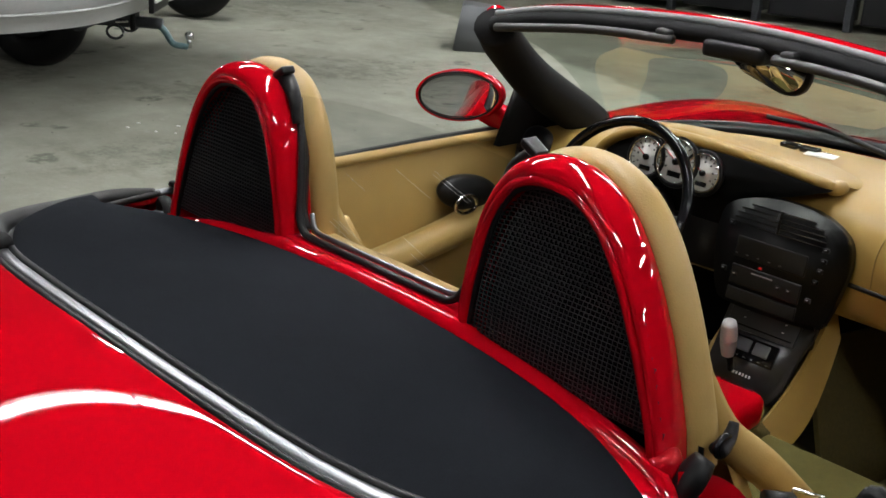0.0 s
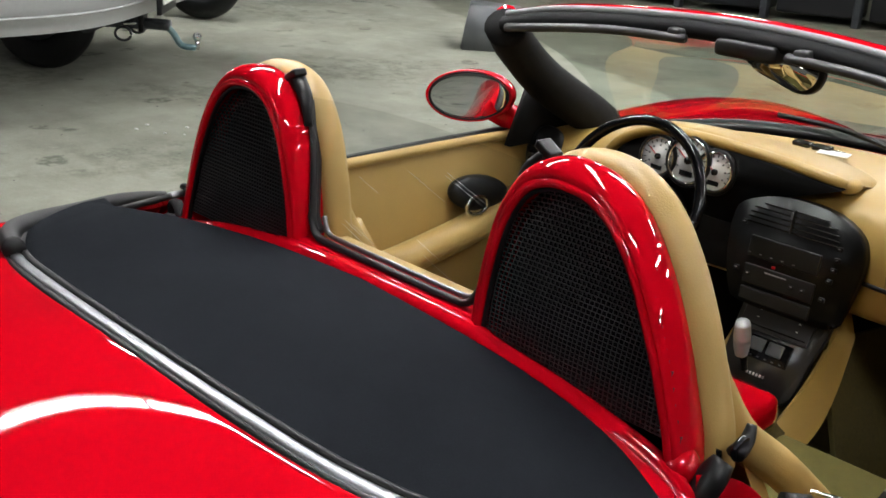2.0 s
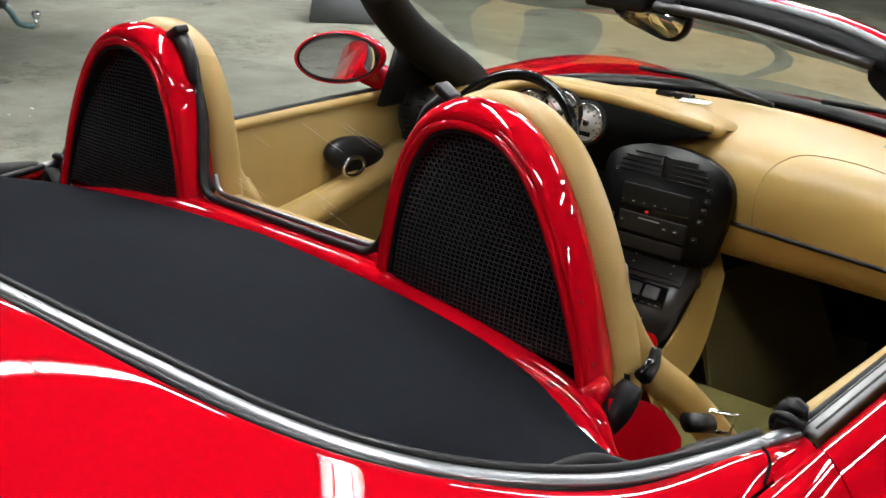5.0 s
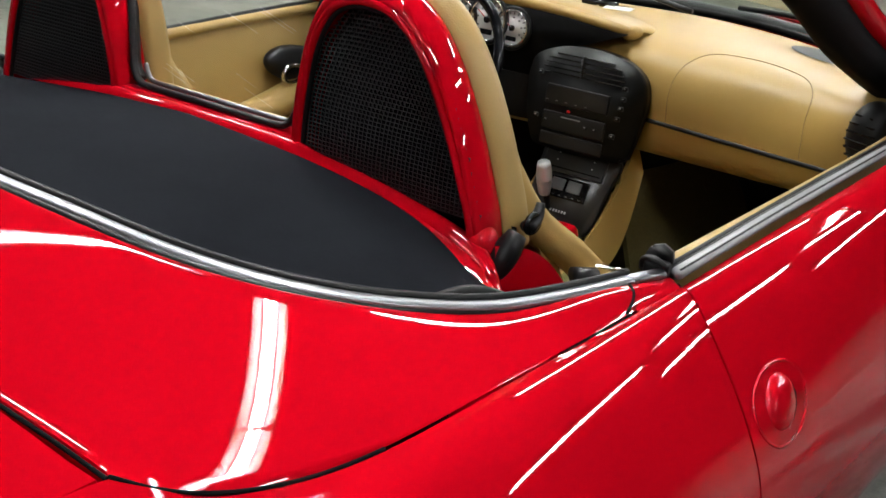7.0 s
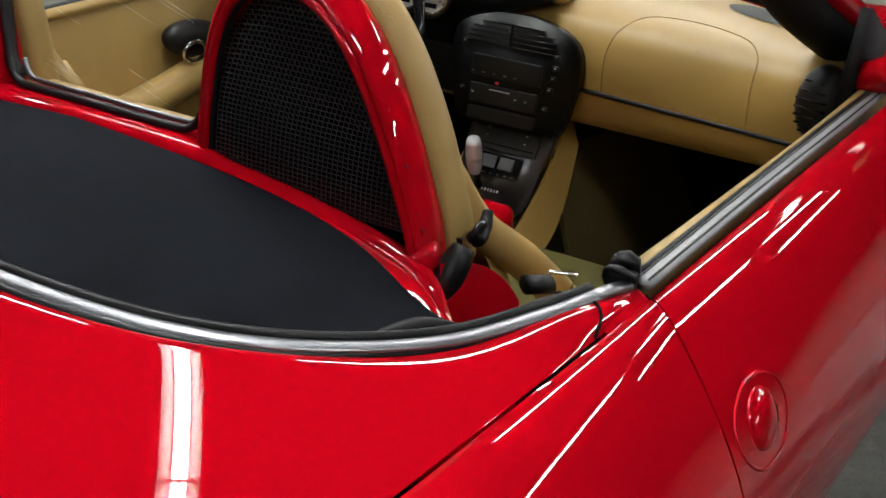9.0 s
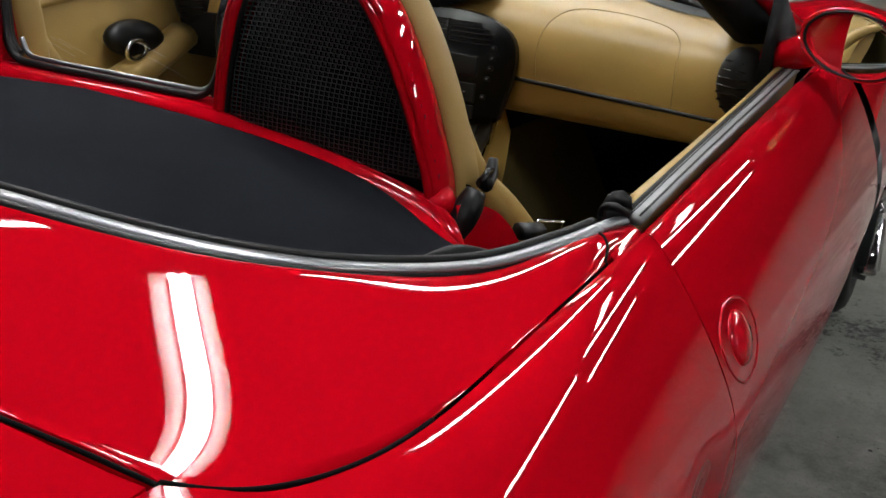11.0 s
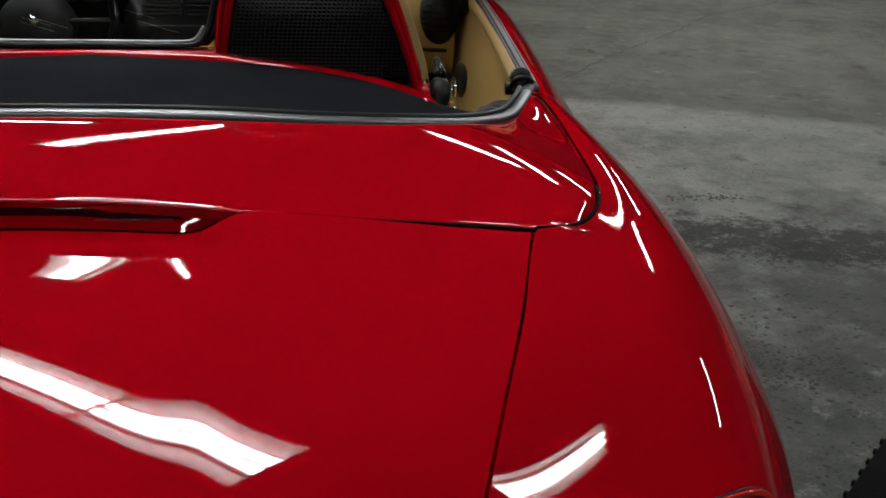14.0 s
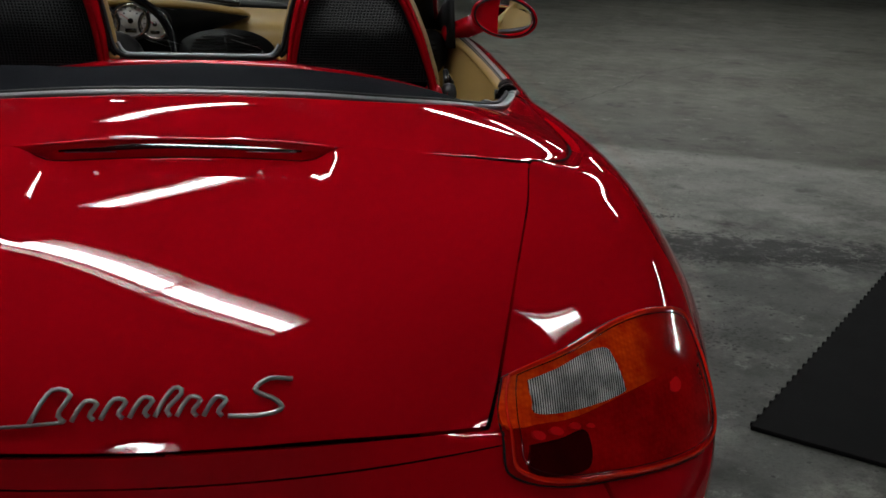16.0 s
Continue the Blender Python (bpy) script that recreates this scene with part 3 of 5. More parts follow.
def BOOTLID(u, v):
    """The boot lid: a crowned panel with a shallow scoop under the deck's lip."""
    x, y, z0 = boot_net(u, v)
    z = crown(BOOT_CROWN, x, y, -.95, .33, .5, 7)
    z -= 0.0349 * math.exp(-(abs(y + .656) / 0.125) ** 1.31) / (1 + abs(x / 0.2406) ** 19.5)
    k = min((1 - u) / .05, (1 - v) / .07, 1)
    k = k * k * (3 - 2 * k)
    return np.array((x, y, z0 * (1 - k) + z * k))


boot_net = loft(BOOT)
part("boot_lid", sheet(span(both(BOOTLID), 0, 1, .007, 1), 81, 70, 0.016), RED, car)
part("spoiler_recess", sheet(both(lambda u, v: (np.array(cr(LIP, u * .62)) + np.array((0, .004, -.006))) * (1 - v) + (BOOTLID(u * .62, 0) + np.array((0, .0, -.002))) * v), 41, 5, 0, (0, -1, .2)), RED, car)
lip = [np.array(cr(LIP, i / 24 * .50)) + np.array((0, -.001, -.003)) for i in range(25)]
lip = [p * np.array((-1, 1, 1)) for p in lip[:0:-1]] + lip
part("lip_edge", tube(lip, .0032, 8), RED, car)
brake = part("high_brake_lamp", box((.40, .006, .016), (0, -.632, .940), .002, (-20, 0, 0)), DARK_RED_LENS, car, "slim dark red high brake lamp")
part("lamp_rim", tube([(-.19, -.6365, .934), (0, -.6365, .9345), (.19, -.6365, .934)], .0012, 6), SILVER, brake)
# hidden near-black sheets under lid and skin put shade into the open gaps
part("lid_gap_shade", sheet(both(lambda u, v: np.array(cr([cr(LIP, u), np.array(cr(BOOT[1], u))], v)) - np.array((0, -.02, .05))), 41, 6), DARK_VOID, car)
part("skin_gap_shade", sheet(lambda u, v: np.array(SKIN(u, v * .3)) - np.array((.02, 0, .02)), 60, 6), DARK_VOID, car)

# folded soft top
RAIL = [(0, -.032, .990), (.2, -.032, .980), (.35, -.035, .966), (.47, -.04, .94), (.55, -.05, .905), (.622, -.066, .893)]
strip_in = [cr(STRIP, i / 5 * 0.745) + np.array((-.01 * i / 5, .016, 0.002)) for i in range(6)]
cloth_mid = [tuple((np.array(a) + np.array(b)) / 2 + np.array((0, 0, (.012, .012, .013, .013, .010, .003)[i]))) for i, (a, b) in enumerate(zip(RAIL, strip_in))]
CLOTH = loft([strip_in, cloth_mid, RAIL])


def soft_top(u, v):
    """The folded roof lies a little higher on the driver's side."""
    x, y, z = both(CLOTH)(u, v)
    k = max(0, min(1, (-x - .15) / .3))
    side = max(0, min(1, (-x - .46) / .14))
    return (x - .024 * side, y, z + .026 * k * k * (3 - 2 * k) * math.sin(math.pi * v) ** .7 + .010 * side)


part("folded_soft_top", sheet(soft_top, 81, 24, 0.02), BLACK_CLOTH, car, "black cloth of the folded soft top")
edge = [np.array(cr(STRIP, i / 60)) + np.array((0, .007, .003)) for i in range(61)]
edge = [np.array((-p[0], p[1], p[2])) for p in edge[:0:-1]] + edge
part("deck_trim_strip", tube(edge, 0.0104, 14, 0.48), SILVER, car, "silver trim strip round the deck")
part("cloth_seal", tube([p + np.array((-.010 * (p[0] / .72), .010, .0035)) for p in edge], .0058, 8), RUBBER, car)
part("deck_seal", tube([p + np.array((0, -.012, -.004)) for p in edge], 0.006, 8), RUBBER, car)

side_roll = [p for p in edge if p[0] < 0 and p[1] > -.36][::-1]
part("roof_side_roll", tube([p + np.array((.006 - .018 * min(1, i / 12), 0, .004 + .006 * min(1, i / 10))) for i, p in enumerate(side_roll[::-1])], lambda s: .010 + .007 * math.sin(math.pi * min(.5, s)), 12, up=(0, 0, 1)), RUBBER, car, "black rolled edge of the folded soft top")
part("roof_tension_strap", tube(curve([(-.640, .040, .905), (-.628, .034, .925), (-.605, .026, .934), (-.58, .018, .930), (-.56, .012, .918)], 14), .011, 10, .6), BLACK_TRIM, car, "dark grey tension strap of the soft top")

# doors
DOOR_TOP = [(.757, .1335, .888), (.772, .45, .893), (.788, .8, .895), (.80, 1.1, .893), (.80, 1.38, .885)]
DOOR_SH = [(0.8055, 0.1135, 0.86), (0.8288, 0.45, 0.862), (0.8488, 0.8, 0.862), (0.86, 1.1, 0.86), (0.858, 1.4, 0.855)]
DOOR_MID = [(0.9091, 0.0935, 0.7), (0.922, 0.45, 0.69), (0.936, 0.8, 0.68), (0.943, 1.1, 0.68), (0.945, 1.45, 0.68)]
DOOR_LOW = [(0.9121, 0.0835, 0.52), (0.925, 0.45, 0.47), (0.940, 0.8, 0.46), (0.948, 1.1, 0.46), (0.952, 1.48, 0.47)]
DOOR_SILL = [(.85, .0835, .22), (.85, .45, .22), (.85, .8, .22), (.85, 1.1, .22), (.85, 1.48, .22)]
DOOR = loft([DOOR_TOP, DOOR_SH, DOOR_MID, DOOR_LOW, DOOR_SILL])
for side in (1, -1):
    f = DOOR if side == 1 else mirrored(DOOR)
    part("door", sheet(span(f, 0, 0.94, 0, 0.9), 50, 44, 0.014, (side, 0, 0)), RED, car)
    # near-black sheet added inside the door gap as its shade
    part("door_gap_shade", sheet(lambda u, v, f=f, side=side: np.array(f(.0 + .02 * (u - .5), v)) - np.array((side * .022, 0, .008 if v < .1 else 0)), 4, 30, 0, (side, 0, 0)), DARK_VOID, car)
    part("side_sill", sheet(span(f, 0.0, 1, 0.905, 1), 20, 6, 0.014, (side, 0, 0)), RED, car)

# front wings and bonnet, closed at the nose
WING = [[(.80, 1.40, .885), (.80, 1.8, .895), (.78, 2.2, .86), (.70, 2.6, .74), (.55, 2.85, .60)],
        [(.858, 1.41, .85), (.905, 1.8, .845), (.90, 2.2, .81), (.76, 2.6, .70), (.60, 2.88, .56)],
        [(.945, 1.45, .68), (.957, 1.8, .68), (.95, 2.2, .66), (.85, 2.6, .58), (.64, 2.92, .48)],
        [(.952, 1.48, .47), (.962, 1.8, .47), (.955, 2.2, .47), (.86, 2.6, .45), (.65, 2.93, .4)],
        [(.85, 1.48, .22), (.86, 1.8, .22), (.855, 2.2, .22), (.80, 2.6, .22), (.63, 2.90, .22)]]
WINGS = loft(WING)
BONNET = [[(0, 1.66, .93), (.3, 1.60, .925), (.55, 1.48, .905), (.70, 1.40, .89), (.80, 1.40, .885)],
          [(0, 1.95, .90), (.3, 1.93, .895), (.55, 1.87, .885), (.70, 1.83, .90), (.80, 1.8, .895)],
          [(0, 2.3, .80), (.3, 2.28, .80), (.55, 2.25, .80), (.68, 2.22, .855), (.78, 2.2, .86)],
          [(0, 2.7, .66), (.3, 2.68, .66), (.5, 2.64, .67), (.6, 2.62, .73), (.70, 2.6, .74)],
          [(0, 2.93, .53), (.25, 2.92, .53), (.4, 2.9, .55), (.48, 2.88, .59), (.55, 2.85, .60)]]
NOSE = [[(.55, 2.85, .60), (.4, 2.9, .55), (.25, 2.92, .53), (0, 2.93, .53)], [(.64, 2.92, .48), (.45, 2.96, .46), (.25, 2.98, .45), (0, 2.99, .45)], [(.63, 2.90, .22), (.45, 2.94, .22), (.25, 2.96, .22), (0, 2.97, .22)]]
part("bonnet", sheet(both(loft(BONNET)), 61, 30, 0.014), RED, car)
for side in (1, -1):
    bm = wheel_cut(sheet(WINGS if side == 1 else mirrored(WINGS), 70, 44, 0, (side, 0, 0)), 2.06, 0.31, 0.345)
    part("front_wing", bm, RED, car)
    part("nose", sheet(loft(NOSE) if side == 1 else mirrored(loft(NOSE)), 20, 14, 0, (0, 1, 0)), RED, car)


def car_wheel(x, y):
    w = part("wheel", disc(0.2, 0.17, (x, y, 0.315), (0, 90, 0), 32), DARK_STEEL, car)
    ring = [(x, y + 0.255 * math.cos(a), 0.315 + 0.255 * math.sin(a)) for a in np.linspace(0, 2 * math.pi, 41)]
    part("tyre", tube(ring, 0.058, 12, caps=False, up=(1, 0, 0)), RUBBER, w)
    s = 1 if x > 0 else -1
    for k in range(5):
        a = k * 2 * math.pi / 5
        part("spoke", tube([(x + s * .08, y + .03 * math.cos(a), .315 + .03 * math.sin(a)), (x + s * .09, y + .21 * math.cos(a), .315 + .21 * math.sin(a))], 0.026, 8, 0.6), CHROME, w)


for wx, wy in ((.79, -.36), (-.79, -.36), (.865, 2.06), (-.865, 2.06)):
    car_wheel(wx, wy)
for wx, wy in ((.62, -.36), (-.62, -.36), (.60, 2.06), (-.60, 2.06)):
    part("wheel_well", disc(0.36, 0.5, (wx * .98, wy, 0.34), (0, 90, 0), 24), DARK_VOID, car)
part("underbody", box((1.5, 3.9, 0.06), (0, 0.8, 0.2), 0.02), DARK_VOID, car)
# ---- roll hoops ----
HOOP = [(.196, .955), (.199, 1.0), (.209, 1.065), (.230, 1.14), (.262, 1.190), (.30, 1.210), (.34, 1.213), (.38, 1.204), (.42, 1.174), (.457, 1.12), (.489, 1.05), (.511, .985), (.523, .945), (.53, .90)]


def hoop_line(side, y, n=61, grow=0.0):
    c = np.array((.355, 1.03))
    out = []
    for i in range(n):
        p = np.array(cr(HOOP, i / (n - 1)))
        d = (p - c) / np.linalg.norm(p - c)
        p = p + d * grow
        out.append((side * p[0], y, p[1]))
    return out


def hoop_face(side, y0, y1, grow=0.0, mid=(.355, 1.02)):
    line = hoop_line(side, y0, 49, grow)
    return lambda u, v: (line[min(48, int(u * 48 + .5))][0] * (1 - v) + side * mid[0] * v, y0 + (y1 - y0) * (1 - (1 - v) ** 3), line[min(48, int(u * 48 + .5))][2] * (1 - v) + mid[1] * v)


def grille(side):
    """Perforated screen that fills a roll hoop: a dished plate with rows of square holes."""
    bm = bmesh.new()
    step, rise, bar, web = 0.0072, 0.0060, 0.00100, 0.00095
    xs = [cr(HOOP, i / 300) for i in range(301)]
    top = max(range(301), key=lambda i: xs[i][1])

    def bounds(z):
        a = [p[0] for p in xs[:top] if abs(p[1] - z) < 0.008]
        b = [p[0] for p in xs[top:] if abs(p[1] - z) < 0.008]
        return (np.mean(a), np.mean(b)) if a and b else (.34, .35)

    def dish(x, z):
        x0, x1 = bounds(z)
        q = min(1, abs((2 * x - x0 - x1) / (x1 - x0)))
        h = min(1, max(0, (z - 1.03) / .17))
        return (side * x, .001 + .034 * (1 - q ** 4) * h * h * (3 - 2 * h) * min(1, (1.225 - z) / .015), z)
    for row, z in enumerate(np.arange(0.93, 1.20, rise)):
        x0, x1 = bounds(z)
        if x1 - x0 < .03:
            continue
        for k in range(int((x1 - x0) / step) + 1):
            x = x0 + k * step
            o = [bm.verts.new(dish(X, Z)) for X, Z in ((x, z), (x + step, z), (x + step, z + rise), (x, z + rise))]
            i = [bm.verts.new(dish(X, Z)) for X, Z in ((x + bar, z + web), (x + step - bar, z + web), (x + step - bar, z + rise - web), (x + bar, z + rise - web))]
            d = [bm.verts.new((v.co.x, v.co.y + .0035, v.co.z)) for v in i]
            for q in range(4):
                bm.faces.new((o[q], o[(q + 1) % 4], i[(q + 1) % 4], i[q]))
                bm.faces.new((i[q], i[(q + 1) % 4], d[(q + 1) % 4], d[q]))
    bmesh.ops.remove_doubles(bm, verts=bm.verts[:], dist=0.0002)
    return bm


def hoop_width(s):
    return .0075 + .0120 * math.exp(-((s - .42) / .2) ** 2)


for side in (1, -1):
    hoop = part("roll_hoop", tube(hoop_line(side, .022, 71), hoop_width, 18, lambda s: .031 / hoop_width(s), up=(0, 1, 0)), RED, car)
    part("inner_lip", tube(hoop_line(side, -.006, 71, -.009), .0062, 12, up=(0, 1, 0)), RED, hoop)
    part("screen_rim", tube(hoop_line(side, -.002, 71, -.0165), .0042, 8, up=(0, 1, 0)), BLACK_PLASTIC, hoop, "black rim of the perforated screen")
    part("hoop_pad", tube(hoop_line(side, .075, 61, .0015), .0202, 14, 1.35, up=(0, 1, 0)), TAN, hoop, "tan leather padding")
    part("pad_front", sheet(hoop_face(side, .074, .10), 49, 10, 0, (0, 1, 0)), TAN, hoop)
    # near-black sheets added behind the grille in place of the hollow's shade
    part("screen_shade_sheet", sheet(hoop_face(side, .045, .06), 49, 6, 0, (0, -1, 0)), DARK_VOID, hoop)
    part("lower_shade_sheet", prism([(.175, .90), (.175, .96), (.355, 1.06), (.545, .93), (.55, .86)], .006, Matrix.Translation((0, .055, 0)) @ Matrix(((side, 0, 0, 0), (0, 0, 1, 0), (0, 1, 0, 0), (0, 0, 0, 1)))), DARK_VOID, hoop)
    part("hoop_grille", grille(side), GRILLE, hoop, "black perforated screen", smooth=False)
    part("hoop_foot", ball(.021, (side * .522, .012, .918), (1.1, 1.3, 1.2)), RED, hoop)
    clip = part("screen_clip", tube(curve([(side * .268, .045, 1.222), (side * .238, .04, 1.20), (side * .226, .037, 1.178), (side * .219, .034, 1.155)], 10), lambda s: .0125 - .007 * s, 10, 1.2, up=(0, 1, 0)), BLACK_PLASTIC, car)
    part("clip_tab", box((.03, .024, .012), (side * .262, .04, 1.226), .004, (0, side * 30, 0)), BLACK_PLASTIC, clip)
rail = [(-.60, -.03, .82), (-.565, -.018, .865), (-.52, -.008, .912), (-.38, -.012, .948), (-.25, -.012, .965), (-.19, -.008, .972), (0, -.008, .976), (.19, -.008, .972), (.25, -.012, .965), (.38, -.012, .948), (.52, -.008, .912), (.565, -.018, .865), (.60, -.03, .82)]
part("hoop_base_rail", tube(curve(rail, 80), 0.0165, 12), RED, car)
SHOULDER = [(.25, -.014, .964), (.38, -.014, .950), (.52, -.010, .914), (.565, -.020, .867), (.585, -.026, .835)]
for side in (1, -1):
    part("rail_shoulder", sheet(lambda u, v: np.array((side, 1, 1)) * (np.array(cr(SHOULDER, u)) * (1 - v) + (np.array(cr(RAIL[1:] + [(.64, -.075, .86)], .18 + .82 * u)) + np.array((0, .004, -.006))) * v + np.array((0, 0, .004 * math.sin(math.pi * v)))), 30, 8, 0, (side * .3, -.3, 1)), RED, car)
part("rail_web", box((.40, .05, .03), (0, .018, .975), .012), RED, car)
part("rear_shelf", box((.40, .045, .02), (0, .062, .972), .008), TAN, car)
WIN = [(-.238, 1.19), (-.208, 1.12), (-.192, 1.06), (-.182, 1.02), (-.165, .999), (-.13, .995), (0, .995), (.13, .995), (.165, .999), (.182, 1.02), (.192, 1.06), (.208, 1.12), (.238, 1.19)]
part("wind_screen_seal", tube([(x, .012 + .2 * (z - .995), z) for x, z in (cr(WIN, i / 90) for i in range(91))], 0.0052, 8, 1.3, up=(0, 1, 0)), RUBBER, car)

for side in (1, -1):
    part("screen_gasket", tube([(side * x * 1.055, .022 + .2 * (z - .995), z) for x, z in (cr(WIN[8:], i / 30) for i in range(31))], .0085, 8, 1.3, up=(0, 1, 0)), RUBBER, car)


def screen(u, v):
    lo, hi = cr([(-.165, .999), (-.1, .996), (.1, .996), (.165, .999)], u), cr([(-.238, 1.195), (-.1, 1.205), (.1, 1.205), (.238, 1.195)], u)
    w = .185 + .05 * v ** 1.3
    return ((2 * u - 1) * w, .014 + .04 * v, lo[1] * (1 - v) + hi[1] * v)


part("screen_bead", tube([(x * .962, .029 + .2 * (z - .995), z + .0025) for x, z in (cr(WIN[3:10], i / 60) for i in range(61))], .0042, 8, up=(0, 1, 0)), SILVER, car, "dull silver bead inside the wind screen seal")
wsn = part("wind_screen", sheet(screen, 16, 10, 0, (0, -1, 0)), CLEAR, car, "clear scratched plastic wind screen")
wsn.visible_shadow = False
rng = random.Random(4)
for k in range(9):
    x, z, d = rng.uniform(-.15, .1), rng.uniform(1.02, 1.18), rng.uniform(.03, .09)
    part("scratch", tube([(x, .012 + .2 * (z - .995), z), (x + d, .012 + .2 * (z - .995 - d * .28), z - d * .28)], .00013, 5), PAPER, wsn)

# ---- cockpit ----
part("cockpit_floor", box((1.42, 2.3, .04), (0, 1.1, .25), .01), CARPET, car)
# the footwell's shade is put into the firewall's near-black colour
part("firewall", box((1.42, .04, .62), (0, 1.95, .55), .01), DARK_VOID, car)
part("rear_bulkhead", box((.96, .04, .6), (0, .10, .58), .015), CARPET, car)
for side in (1, -1):
    dc = part("door_card", sheet(lambda u, v: (side * (.735 - .03 * math.sin(v * 3.1) + .025 * u), .16 + 1.2 * u, .902 - .64 * v), 24, 16, 0, (-side, 0, 0)), TAN, car)
    part("door_top_trim", tube(curve([(side * .722, .17, .897), (side * .738, .45, .90), (side * .752, .8, .90), (side * .757, 1.15, .898)], 20), .013, 8), TAN, dc)
    drop = .13 if side > 0 else 0
    part("armrest", tube(curve([(side * .70, .30, .63 - drop), (side * .675, .55, .66 - drop), (side * .675, .85, .71 - drop), (side * .70, 1.08, .76 - drop)], 20), .045, 12, .8), TAN, dc)
    low = .07 if side > 0 else 0
    pull = part("door_pull", ball(.08, (side * (.70 if side < 0 else .725), .900 if side < 0 else .98, .785 - low), (.50 if side < 0 else .2, 1.25, .56), (-12, 0, 0), 28), BLACK_PLASTIC, dc, "black oval door pull cup")
    part("door_lever", tube([(side * (.657 if side < 0 else .706), (.855 if side < 0 else .95) + .034 * math.cos(a), .772 - low + .022 * math.sin(a)) for a in np.linspace(0, 2 * math.pi, 29)], .005, 8, caps=False, up=(1, 0, 0)), CHROME, pull, "chrome lever ring")
    seal = part("belt_seal", tube(curve([(side * .742, .135, .9), (side * .755, .45, .906), (side * .77, .8, .908), (side * .78, 1.1, .906), (side * .782, 1.25, .90)], 30), 0.0135, 10, .5), SEAL_GREY if side > 0 else RUBBER, car, "window seal along the door")
    part("seal_lip", tube(curve([(side * .728, .135, .903), (side * .741, .45, .908), (side * .756, .8, .91), (side * .766, 1.1, .908), (side * .768, 1.25, .902)], 30), 0.005, 8), RUBBER, seal)
    for off in (-.006, .0055):
        part("seal_groove", tube(curve([(side * (.742 + off), .14, .9045), (side * (.755 + off), .45, .9105), (side * (.77 + off), .8, .9125), (side * (.78 + off), 1.1, .9105), (side * (.782 + off), 1.24, .9045)], 30), .0024, 6), RUBBER, seal)
    blk = part("seal_end_block", box((.034, .028, .024), (side * .722, .128, .905), .006, (0, 0, side * 12)), RUBBER, car)
    part("seal_flap", prism([(-.020, -.006), (-.012, .012), (.004, .016), (.017, .008), (.020, -.010), (.006, -.002), (-.008, -.013)], .020, Matrix.Translation((side * .716, .146, .917)) @ pose(0, 0, 0, 78, 0, side * 14), .003), RUBBER, blk)
    part("seal_fold", tube(curve([(side * .702, .128, .900), (side * .708, .118, .918), (side * .724, .112, .923), (side * .738, .118, .914)], 12), .0065, 8, .7), RUBBER, blk)
    part("seal_pin", disc(.012, .02, (side * .705, .145, .895), (0, 90, 0), 12), BLACK_PLASTIC, blk)


def seat(side):
    x = side * .355
    s = part("seat", box((.46, .52, .15), (x, .66, .40), .055, (6, 0, 0)), TAN, car)
    part("backrest", sheet(lambda u, v: (x + (u - .5) * 2 * (.175 - .06 * v ** 2), .43 - .27 * v - .05 * math.cos((u - .5) * 3.1), .44 + .54 * v), 20, 20, .05, (0, 1, 0)), TAN, s)
    for d in (-1, 1):
        part("side_bolster", tube(curve([(x + d * .185, .62, .48), (x + d * .170, .42, .68), (x + d * .158, .275, .812), (x + d * .150, .160, .90), (x + d * .138, .100, .985), (x + d * .112, .086, 1.06), (x + d * .07, .088, 1.12)], 24), .027, 12), TAN, s)
    part("cushion_inset", box((.36, .48, .03), (x, .67, .475), .012, (6, 0, 0)), SEAT_CLOTH, s)


seat(1)
seat(-1)

# dashboard
DASH = [[(-.74, 1.32, .90), (-.4, 1.50, .928), (0, 1.58, .936), (.4, 1.50, .928), (.74, 1.32, .90)],
        [(-.73, 1.18, .912), (-.4, 1.30, .938), (0, 1.33, .944), (.4, 1.30, .938), (.73, 1.18, .912)],
        [(-.72, 1.10, .885), (-.4, 1.15, .905), (0, 1.16, .915), (.4, 1.15, .905), (.72, 1.10, .885)],
        [(-.72, 1.09, .79), (-.4, 1.12, .79), (0, 1.13, .79), (.4, 1.12, .79), (.72, 1.09, .79)],
        [(-.72, 1.13, .705), (-.4, 1.15, .70), (0, 1.16, .70), (.4, 1.15, .70), (.72, 1.13, .705)],
        [(-.72, 1.24, .68), (-.4, 1.26, .68), (0, 1.26, .68), (.4, 1.26, .68), (.72, 1.24, .68)]]
dash_bm = sheet(loft(DASH), 70, 44, 0.01, (0, -1, 0))
DASH_TREE = BVHTree.FromBMesh(dash_bm)
dash = part("dashboard", dash_bm, TAN_TRIM, car, "tan moulded dashboard")


def on_tree(tree, p, lift, out):
    q, n, _, _ = tree.find_nearest(Vector(p))
    if n.dot(Vector(out)) < 0:
        n = -n
    return q + n * lift


# black sheet laid over the tan lower dash to darken the knee area
part("knee_panel", sheet(lambda u, v: on_tree(DASH_TREE, (-.705 + .655 * u, 1.09, .825 - .14 * v), .011, (0, -1, 0)), 40, 14, .008, (0, -1, 0)), BLACK_TRIM, dash, "black lower panel behind the steering wheel")


def dash_line(pts, r, mat, n=40, name="seam"):
    part(name, tube([tuple(on_tree(DASH_TREE, p, 0.0, (0, -1, .5))) for p in curve(pts, n)], r, 6), mat, dash)


